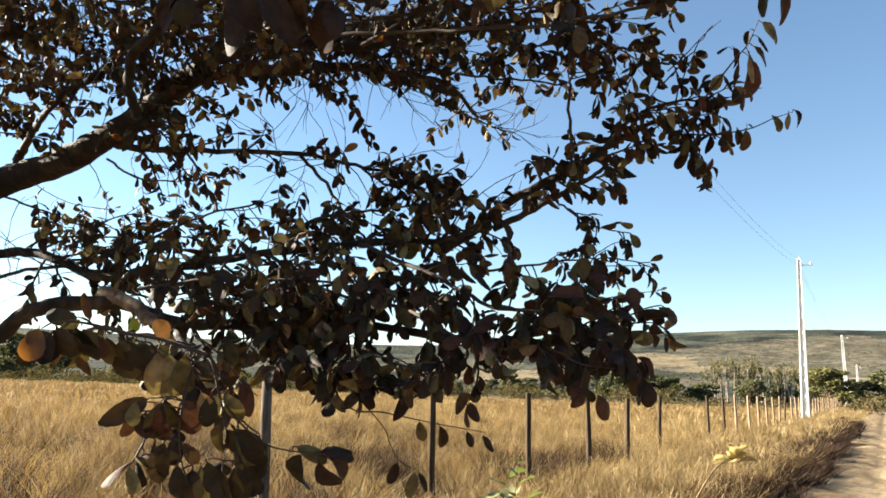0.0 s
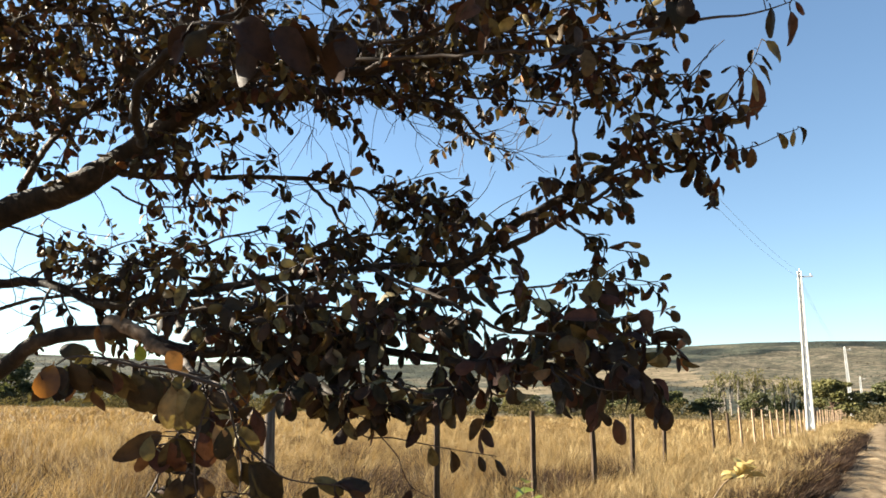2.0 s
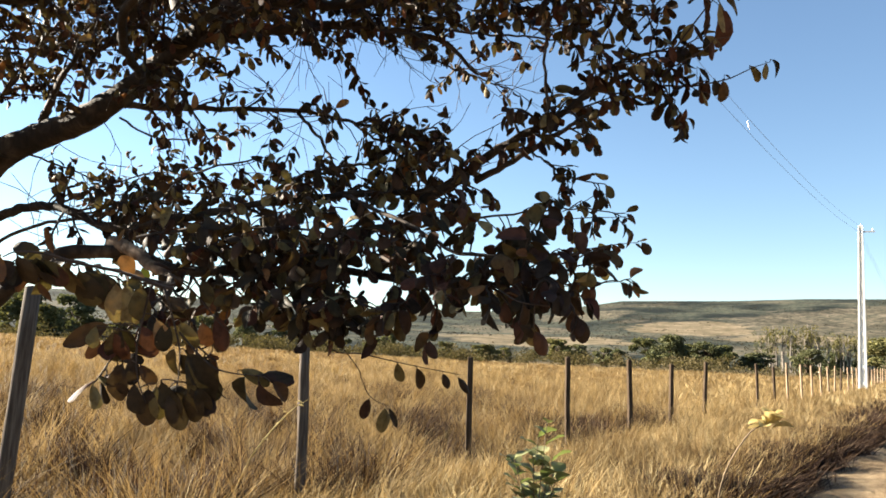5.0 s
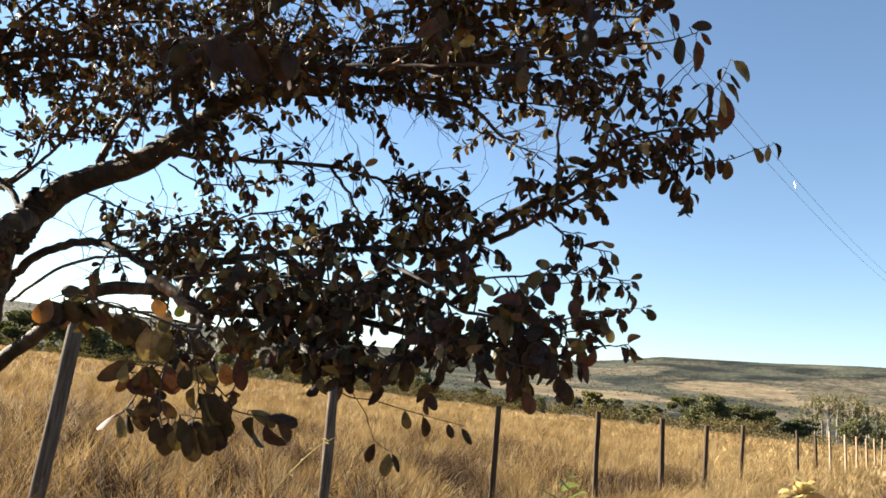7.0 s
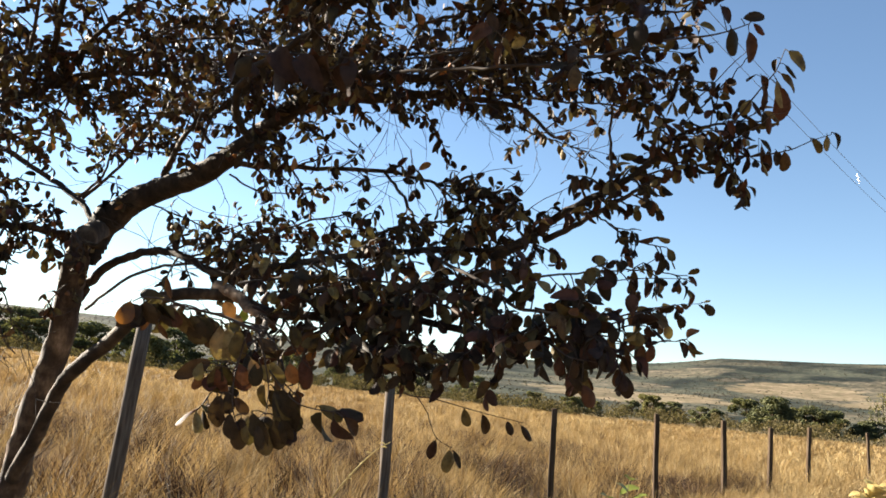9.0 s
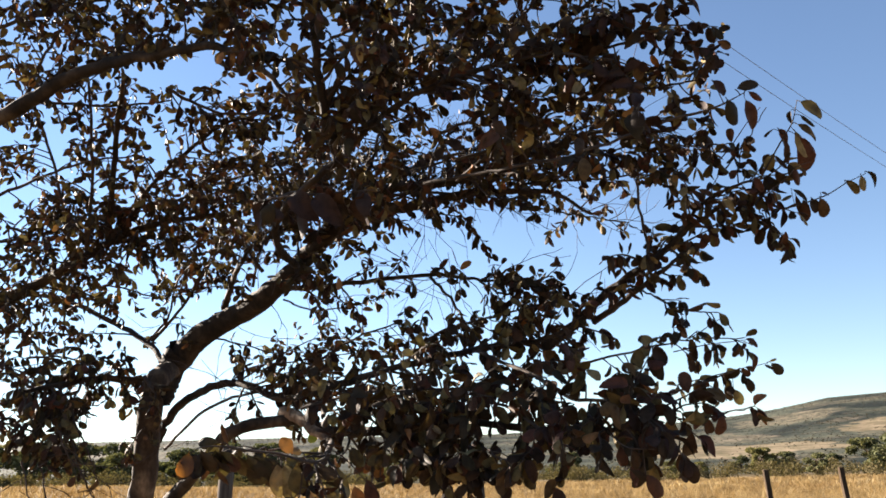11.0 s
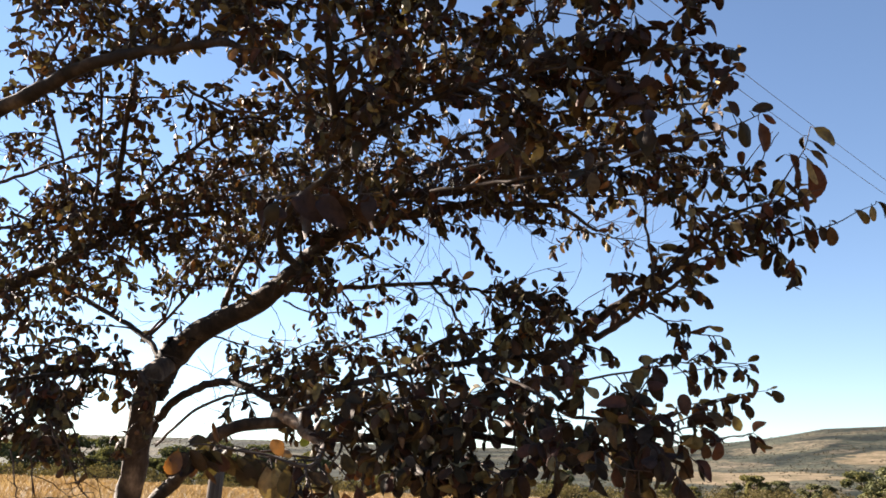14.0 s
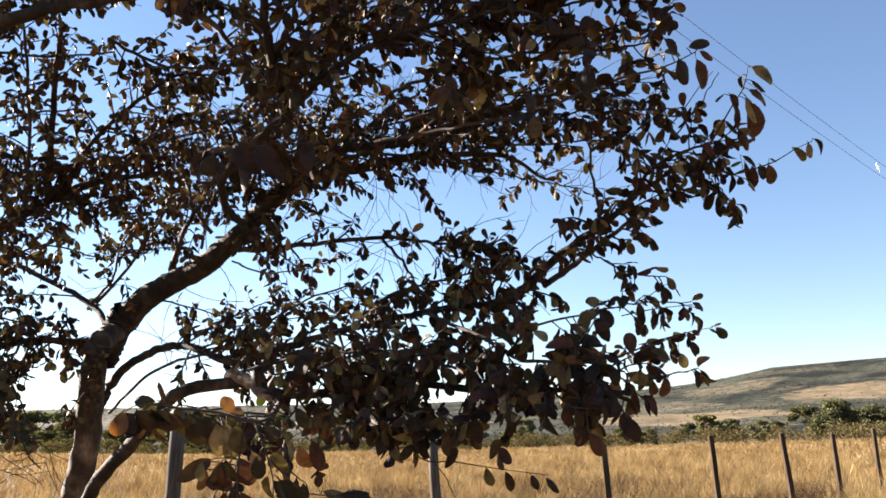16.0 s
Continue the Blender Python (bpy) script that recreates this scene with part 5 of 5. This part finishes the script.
sprig([(4.165, -0.945, 2.022), (4.21, -0.926, 2.019), (4.251, -0.912, 2.024), (4.284, -0.903, 2.031), (4.32, -0.896, 2.046), (4.353, -0.89, 2.055)], 0.0022, [
    ((4.317, -0.899, 2.052), (0.024, 0.015, -0.022), 0.65),
    ((4.345, -0.893, 2.057), (0.009, 0.013, -0.029), 0.90),
    ((4.354, -0.891, 2.06), (0.021, 0.013, -0.019), 0.40),
    ((4.241, -0.919, 2.033), (0.000, 0.016, -0.046), 0.60),
    ((4.253, -0.914, 2.032), (0.006, 0.013, -0.031), 0.95),
    ((4.268, -0.908, 2.029), (0.009, 0.016, -0.037), 0.80),
    ((4.23, -0.927, 2.044), (0.001, 0.018, -0.050), 0.35),
    ((4.226, -0.932, 2.055), (0.024, 0.018, -0.025), 0.50),
    ((4.201, -0.934, 2.034), (0.022, 0.005, 0.009), 0.60),
    ((4.186, -0.937, 2.025), (-0.003, 0.006, -0.023), 0.80),
    ((4.272, -0.909, 2.038), (0.013, 0.007, -0.007), 0.60)])
sprig([(4.155, -0.968, 2.021), (4.164, -0.957, 2.003), (4.173, -0.948, 1.987), (4.194, -0.933, 1.965), (4.205, -0.924, 1.952)], 0.0016, [
    ((4.171, -0.949, 1.988), (-0.031, -0.004, -0.030), 0.70),
    ((4.172, -0.949, 1.989), (0.017, 0.016, -0.028), 0.80),
    ((4.195, -0.933, 1.968), (-0.012, 0.006, -0.037), 0.60),
    ((4.197, -0.929, 1.958), (0.005, 0.012, -0.035), 0.70),
    ((4.203, -0.926, 1.955), (0.019, 0.011, -0.012), 0.45)])
sprig([(3.902, -0.915, 1.767), (3.951, -0.888, 1.775), (3.989, -0.869, 1.778), (4.023, -0.851, 1.779), (4.055, -0.836, 1.781)], 0.0014, [
    ((4.021, -0.852, 1.777), (0.015, 0.011, -0.025), 0.50),
    ((3.989, -0.868, 1.776), (0.008, 0.009, -0.029), 0.80),
    ((3.963, -0.883, 1.781), (0.010, 0.012, -0.037), 0.80),
    ((3.946, -0.891, 1.776), (-0.016, -0.003, -0.037), 0.80)])
sprig([(3.927, -0.905, 1.789), (3.961, -0.889, 1.806), (3.991, -0.876, 1.826), (4.012, -0.866, 1.829)], 0.0014, [
    ((3.992, -0.876, 1.823), (0.009, 0.012, -0.032), 0.80),
    ((4.01, -0.867, 1.829), (0.016, 0.013, -0.025), 0.35),
    ((3.964, -0.888, 1.807), (0.013, 0.012, -0.026), 0.80),
    ((3.938, -0.899, 1.795), (0.006, 0.009, -0.034), 0.80)])
sprig([(3.925, -0.892, 1.7), (3.979, -0.864, 1.711), (4.028, -0.84, 1.721), (4.067, -0.822, 1.726)], 0.0014, [
    ((4.027, -0.841, 1.723), (0.016, 0.009, -0.009), 0.90),
    ((4.061, -0.825, 1.724), (0.015, 0.009, -0.009), 0.60),
    ((4.074, -0.819, 1.728), (0.018, 0.011, -0.026), 0.95),
    ((4.071, -0.821, 1.729), (0.015, 0.006, 0.007), 0.50),
    ((3.946, -0.882, 1.712), (0.005, 0.006, -0.028), 0.70)])
sprig([(3.925, -0.892, 1.693), (3.968, -0.869, 1.706), (4.021, -0.842, 1.711)], 0.0012, [
    ((4.019, -0.843, 1.711), (0.014, 0.012, -0.044), 0.45),
    ((3.981, -0.859, 1.685), (0.010, 0.008, -0.032), 0.65),
    ((3.998, -0.85, 1.679), (0.013, 0.010, -0.034), 0.90),
    ((3.971, -0.868, 1.707), (0.001, 0.005, -0.037), 0.55),
    ((3.984, -0.86, 1.706), (0.010, 0.007, -0.020), 0.40)])
sprig([(3.974, -1.053, 1.608), (4.012, -1.031, 1.612), (4.05, -1.01, 1.618), (4.097, -0.986, 1.624)], 0.0012, [
    ((4.093, -0.988, 1.623), (0.018, 0.010, -0.021), 0.85),
    ((4.046, -1.012, 1.616), (0.005, 0.005, -0.038), 0.90),
    ((4.022, -1.025, 1.618), (0.005, 0.005, -0.040), 0.80)])
sprig([(4.04, -1.38, 1.58), (4.123, -1.451, 1.549), (4.152, -1.432, 1.544), (4.17, -1.422, 1.542), (4.189, -1.411, 1.538)], 0.0014, [
    ((4.189, -1.411, 1.54), (0.004, 0.003, -0.032), 1.00),
    ((4.143, -1.437, 1.511), (0.019, 0.012, -0.032), 0.85),
    ((4.125, -1.448, 1.516), (0.021, 0.013, -0.012), 0.60),
    ((4.148, -1.435, 1.552), (0.012, 0.008, -0.017), 0.90),
    ((4.132, -1.445, 1.546), (0.006, 0.005, -0.029), 0.80)])
sprig([(3.51, -1.28, 1.6), (3.6, -1.278, 1.476), (3.653, -1.227, 1.462), (3.701, -1.185, 1.45), (3.746, -1.148, 1.44), (3.807, -1.103, 1.429)], 0.0018, [
    ((3.705, -1.182, 1.45), (0.008, 0.005, -0.040), 0.75),
    ((3.735, -1.157, 1.442), (0.014, 0.009, -0.042), 0.65),
    ((3.778, -1.125, 1.432), (0.011, 0.007, -0.031), 0.80),
    ((3.8, -1.109, 1.427), (0.028, 0.018, -0.026), 0.60)])
sprig([(3.59, -1.34, 1.56), (3.721, -1.331, 1.45), (3.735, -1.321, 1.419), (3.748, -1.311, 1.389), (3.77, -1.293, 1.373)], 0.0012, [
    ((3.749, -1.311, 1.387), (-0.007, -0.011, -0.038), 0.70),
    ((3.77, -1.293, 1.373), (0.009, 0.002, -0.046), 0.90),
    ((3.774, -1.29, 1.372), (0.018, 0.011, -0.035), 0.45)])
sprig([(3.55, -1.6, 1.56), (3.801, -1.791, 1.541), (3.776, -1.831, 1.555), (3.764, -1.875, 1.56), (3.765, -1.916, 1.566), (3.766, -1.95, 1.565), (3.766, -1.965, 1.557)], 0.0030, [
    ((3.766, -1.951, 1.562), (0.001, 0.015, -0.036), 0.95),
    ((3.766, -1.931, 1.564), (0.001, 0.016, -0.036), 0.95),
    ((3.765, -1.911, 1.558), (0.001, 0.018, -0.028), 0.80),
    ((3.765, -1.879, 1.555), (0.002, 0.017, -0.048), 0.95),
    ((3.764, -1.856, 1.554), (0.011, 0.026, -0.039), 0.90),
    ((3.773, -1.834, 1.545), (-0.003, -0.001, -0.052), 0.75),
    ((3.789, -1.81, 1.542), (-0.001, 0.001, -0.046), 0.85),
    ((3.766, -1.94, 1.562), (0.001, 0.013, -0.037), 0.80),
    ((3.765, -1.923, 1.563), (0.001, 0.018, -0.031), 0.80),
    ((3.765, -1.895, 1.557), (0.002, 0.016, -0.039), 0.80),
    ((3.764, -1.87, 1.555), (0.002, 0.018, -0.038), 0.90),
    ((3.766, -1.846, 1.552), (0.000, 0.003, -0.044), 0.80),
    ((3.78, -1.824, 1.544), (0.000, 0.003, -0.055), 0.85)])
sprig([(3.61, -1.65, 1.54), (3.797, -1.798, 1.544), (3.791, -1.804, 1.504), (3.789, -1.808, 1.464), (3.793, -1.805, 1.426), (3.801, -1.796, 1.397)], 0.0022, [
    ((3.77, -1.835, 1.491), (0.001, -0.041, -0.019), 0.75),
    ((3.777, -1.825, 1.489), (-0.004, -0.008, -0.042), 0.80),
    ((3.789, -1.808, 1.495), (0.008, 0.012, -0.045), 0.90),
    ((3.799, -1.792, 1.501), (0.008, 0.012, -0.033), 0.80),
    ((3.781, -1.819, 1.447), (-0.002, -0.010, -0.046), 0.75),
    ((3.792, -1.805, 1.445), (0.012, 0.016, -0.027), 0.70),
    ((3.8, -1.794, 1.418), (0.005, -0.002, -0.048), 0.90),
    ((3.773, -1.832, 1.484), (0.009, 0.013, -0.042), 0.70),
    ((3.779, -1.822, 1.493), (0.007, 0.010, -0.044), 0.90),
    ((3.788, -1.81, 1.456), (0.001, -0.001, -0.038), 0.70),
    ((3.805, -1.787, 1.421), (0.008, 0.005, -0.044), 0.80),
    ((3.791, -1.808, 1.422), (0.005, 0.003, -0.040), 0.80),
    ((3.768, -1.851, 1.488), (0.003, -0.007, -0.025), 0.90)])
sprig([(3.61, -1.65, 1.54), (3.803, -1.787, 1.538), (3.81, -1.775, 1.5), (3.817, -1.766, 1.461), (3.819, -1.766, 1.423)], 0.0022, [
    ((3.814, -1.771, 1.467), (-0.003, -0.006, -0.034), 0.80),
    ((3.821, -1.761, 1.462), (0.037, 0.022, -0.055), 0.85),
    ((3.814, -1.774, 1.416), (0.017, 0.016, -0.050), 0.90),
    ((3.831, -1.748, 1.419), (0.017, 0.009, -0.033), 0.80),
    ((3.808, -1.783, 1.425), (0.011, 0.011, -0.039), 0.80),
    ((3.815, -1.769, 1.5), (0.011, 0.016, -0.036), 0.80),
    ((3.816, -1.767, 1.461), (0.018, 0.023, -0.044), 0.90),
    ((3.819, -1.768, 1.413), (0.002, -0.003, -0.035), 0.80),
    ((3.826, -1.756, 1.42), (0.011, 0.007, -0.046), 0.90),
    ((3.806, -1.781, 1.499), (-0.001, -0.003, -0.039), 0.80)])
sprig([(3.815, -1.768, 1.485), (3.827, -1.751, 1.463), (3.854, -1.741, 1.443), (3.884, -1.734, 1.437), (3.922, -1.727, 1.436)], 0.0016, [
    ((3.904, -1.731, 1.438), (-0.019, -0.001, -0.046), 0.95),
    ((3.892, -1.733, 1.442), (0.033, 0.011, -0.008), 0.70),
    ((3.918, -1.728, 1.435), (0.028, 0.030, 0.013), 0.75),
    ((3.923, -1.727, 1.429), (0.010, 0.008, -0.034), 0.95),
    ((3.931, -1.716, 1.43), (0.018, 0.018, -0.017), 0.75),
    ((3.924, -1.724, 1.437), (0.027, 0.030, -0.007), 0.70)])
sprig([(3.45, -1.5, 1.58), (3.602, -1.645, 1.578), (3.622, -1.613, 1.553), (3.645, -1.579, 1.509), (3.659, -1.562, 1.491)], 0.0020, [
    ((3.616, -1.622, 1.542), (0.001, 0.003, -0.078), 0.80),
    ((3.631, -1.598, 1.506), (0.008, 0.010, -0.040), 0.90),
    ((3.645, -1.581, 1.518), (0.012, 0.017, -0.058), 0.75),
    ((3.618, -1.617, 1.511), (-0.007, -0.010, -0.040), 0.80),
    ((3.63, -1.605, 1.575), (0.009, 0.016, -0.040), 0.80)])

# leaf shapes: obovate, folded on the midrib, curled
LENGTHS = (0.0, 0.09, 0.19, 0.37, 0.58, 0.78, 0.92, 0.985)
HALVES = (0.014, 0.016, 0.14, 0.26, 0.325, 0.305, 0.195, 0.065)


def leaf_shape(curl, fold, twist, arch=0.0):
    """One blade: curl bends it along the midrib, fold lifts its halves, arch rolls its margins back."""
    rows = []
    for s, w in zip(LENGTHS, HALVES):
        tw = twist * s
        for c in (-1, -0.55, 0, 0.55, 1):
            z = -curl * s * s + abs(c) * w * (fold - 0.12 * curl) - arch * c * c * w + c * abs(c) * 0.035 * math.sin(9 * s + 5 * twist)
            rows.append((c * w * math.cos(tw), s, z + c * w * math.sin(tw)))
    f = [(5 * i + j, 5 * i + j + 1, 5 * i + j + 6, 5 * i + j + 5) for i in range(len(LENGTHS) - 1) for j in range(4)]
    return np.array(rows), np.array(f)


SHAPES = [leaf_shape(*q) for q in ((0.3, 0.5, 0.2, 0.2), (0.6, 0.4, -0.6, 0.5), (0.8, 0.9, 0.3, 0.3), (0.35, 0.3, 0.7, 0.7), (0.9, 1.1, -0.3, 0.2), (0.45, 0.2, 0.1, 0.6))]
leaf_list.sort(key=lambda q: 0.7 * q[0][1] - q[0][0])          # leaves nearest the camera first; these take the shade-darkened colours
shape_meshes = []
for v, f in SHAPES:
    me = raw_mesh("leaf", v, f)
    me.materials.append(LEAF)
    shape_meshes.append(me)
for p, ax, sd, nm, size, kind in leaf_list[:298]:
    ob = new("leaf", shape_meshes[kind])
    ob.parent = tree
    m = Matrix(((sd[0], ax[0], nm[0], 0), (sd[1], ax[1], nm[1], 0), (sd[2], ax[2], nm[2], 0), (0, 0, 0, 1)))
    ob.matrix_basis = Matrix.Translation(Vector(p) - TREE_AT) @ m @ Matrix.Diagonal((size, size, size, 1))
for at, ax, sd, size, tone, words in (((3.766, -1.967, 1.56), (-0.1, -0.16, -1), (0.5, 0.86, -0.2), 0.036, 0, "single bright orange-brown leaf"), ((2.96, -1.28, 1.655), (0.2, 0.1, -1), (0.75, 0.66, 0.1), 0.042, 1, "single yellow-green leaf")):
    ax, sd = unit(np.array(ax)), unit(np.array(sd))
    me = raw_mesh("leaf", *SHAPES[0])
    me.materials.append(SINGLE[tone])
    ob = tagged(new("leaf", me), label=words)
    ob.parent = tree
    nm = np.cross(sd, ax)
    ob.matrix_basis = Matrix.Translation(Vector(at) - TREE_AT) @ Matrix(((sd[0], ax[0], nm[0], 0), (sd[1], ax[1], nm[1], 0), (sd[2], ax[2], nm[2], 0), (0, 0, 0, 1))) @ Matrix.Diagonal((size, size, size, 1))
pieces = []
for p, ax, sd, nm, size, kind in leaf_list[298:]:
    v, f = SHAPES[kind]
    pieces.append((p - np.array(TREE_AT) + size * (v[:, :1] * sd + v[:, 1:2] * ax + v[:, 2:] * nm), f))
v, f = join(pieces)
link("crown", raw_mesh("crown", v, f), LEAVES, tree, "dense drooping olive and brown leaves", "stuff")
v, f = join(twig_pieces)
link("fine_branchwork", raw_mesh("fine_branchwork", v - np.array(TREE_AT), f), TWIG, tree, "thin dark crooked twigs", "stuff")


# ---- small plants ----
DRY = Nodes("dried_petal", 0.8)
DRY.color(DRY.ramp(DRY.noise(DRY.coords(world=True), 18.0), [(0.3, (0.32, 0.23, 0.08)), (0.7, (0.52, 0.42, 0.18))])).thin(0.25, (0.4, 0.32, 0.14, 1))
DRY = DRY.mat
STALK = Nodes("dry_stalk", 0.8)
STALK.color(STALK.ramp(STALK.noise(STALK.coords(world=True), 20.0), [(0.3, (0.085, 0.055, 0.03)), (0.7, (0.17, 0.12, 0.07))]))
STALK = STALK.mat
FRESH = Nodes("fresh_leaf", 0.55)
FRESH.color(FRESH.ramp(FRESH.t.nodes.new("ShaderNodeObjectInfo").outputs["Random"], [(0.0, (0.085, 0.09, 0.035)), (0.5, (0.15, 0.15, 0.06)), (1.0, (0.3, 0.28, 0.14))])).thin(0.2, (0.2, 0.25, 0.06, 1))
FRESH = FRESH.mat


def plant_leaf(parent, mesh, p, axis, size, wide=1.0):
    axis = unit(np.asarray(axis, float))
    side = unit(np.cross(axis, [0.1, 0.2, 1.0]))
    nm = np.cross(side, axis)
    ob = new("leaf", mesh)
    ob.parent = parent
    m = Matrix(((side[0], axis[0], nm[0], 0), (side[1], axis[1], nm[1], 0), (side[2], axis[2], nm[2], 0), (0, 0, 0, 1)))
    ob.matrix_basis = Matrix.Translation(Vector(p)) @ m @ Matrix.Diagonal((size * wide, size, size, 1))


def dried_plant(x, y, head, lean):
    root = new("dried_plant")
    root.matrix_world = pose(x - lean[0], y - lean[1], 0)
    tip = np.array([lean[0], lean[1], head])
    v, f = tube(spline([(0, 0, -0.05), (lean[0] * 0.2, lean[1] * 0.2, head * 0.5), (lean[0] * 0.65, lean[1] * 0.65, head * 0.88), tip], 12), np.linspace(0.009, 0.006, 12), 7)
    link("stem", raw_mesh("stem", v, f), STALK, root, "curved brown stem")
    me = raw_mesh("leaf", *leaf_shape(0.3, 0.7, 0.25, 0.15))
    me.materials.append(DRY)
    r = np.random.default_rng(5)
    for k in range(17):
        a = k * 2.4
        start = tip + np.array([0.03, -0.01, 0.0]) + r.normal(0, 0.016, 3)
        plant_leaf(root, me, start, (math.cos(a) + 0.35, math.sin(a) * 0.8 - 0.2, 0.05 + 1.5 * r.random()), 0.12 + 0.06 * r.random(), 1.0)
    return tagged(root, "dried plant with pale yellow leaf rosette on bent stem", "plant")


dried_plant(3.3, 4.42, 0.98, (0.42, 0.1))


def green_shrub(x, y, height):
    root = new("green_shrub")
    root.matrix_world = pose(x, y, float(land_height(x, y)))
    me = raw_mesh("leaf", *leaf_shape(0.2, 0.25, 0.1))
    me.materials.append(FRESH)
    r = np.random.default_rng(8)
    for k in range(9):
        a = k * 2.4
        top = np.array([math.cos(a) * (0.08 + 0.14 * r.random()), math.sin(a) * (0.08 + 0.14 * r.random()), height * (0.6 + 0.45 * r.random())])
        line = spline([(0, 0, -0.03), top * [0.4, 0.4, 0.5], top], 7)
        v, f = tube(line, np.linspace(0.006, 0.003, 7), 5)
        link("stem", raw_mesh("stem", v, f), STALK, root)
        for q in range(9):
            b = q * 2.4 + k
            p = line[2] + (line[6] - line[2]) * q / 8
            plant_leaf(root, me, p, (math.cos(b), math.sin(b), 0.5 + 0.5 * r.random()), 0.11 + 0.06 * r.random(), 1.2)
    return tagged(root, "low shrub with pale fresh green leaves in dry grass", "shrub")


green_shrub(2.0, 2.75, 0.93)


def dry_stalk(x, y, tip):
    root = new("dry_stalk")
    root.matrix_world = pose(x, y, float(land_height(x, y)))
    line = spline([(0, 0, -0.04), np.array(tip) * [0.3, 0.3, 0.5], np.array(tip) * [0.75, 0.75, 0.88], tip], 10)
    v, f = tube(line, np.linspace(0.008, 0.003, 10), 6)
    link("stem", raw_mesh("stem", v, f), DRY, root)
    me = raw_mesh("leaf", *leaf_shape(0.5, 0.6, 0.2))
    me.materials.append(DRY)
    for k in range(5):
        plant_leaf(root, me, line[4 + k], (math.cos(k * 2.4), math.sin(k * 2.4), 0.6), 0.06, 0.7)
    return tagged(root, "pale bleached dry stalk leaning in the grass", "plant")


dry_stalk(-0.45, 1.85, (0.56, 0.34, 1.0))


def yellow_weed(x, y, height):
    root = new("yellow_weed")
    root.matrix_world = pose(x, y, float(land_height(x, y)))
    me = raw_mesh("leaf", *leaf_shape(0.3, 0.25, 0.1))
    me.materials.append(YELLOWING)
    for k in range(7):
        a = k * 2.4
        top = np.array([math.cos(a) * 0.1, math.sin(a) * 0.1, height * (0.7 + 0.05 * k)])
        line = spline([(0, 0, -0.03), top * [0.4, 0.4, 0.5], top], 6)
        v, f = tube(line, np.linspace(0.004, 0.002, 6), 5)
        link("stem", raw_mesh("stem", v, f), STALK, root)
        for q in range(6):
            plant_leaf(root, me, line[5] - (line[5] - line[2]) * q / 6, (math.cos(q * 2.4 + k), math.sin(q * 2.4 + k), 0.5), 0.055, 1.2)
    return tagged(root, "small yellowing weed among dry grass", "weed")


YELLOWING = Nodes("yellowing_leaf", 0.6)
YELLOWING.color(YELLOWING.ramp(YELLOWING.t.nodes.new("ShaderNodeObjectInfo").outputs["Random"], [(0.0, (0.2, 0.19, 0.04)), (1.0, (0.42, 0.36, 0.07))])).thin(0.3, (0.42, 0.38, 0.06, 1))
YELLOWING = YELLOWING.mat
yellow_weed(-2.9, 0.0, 0.66)
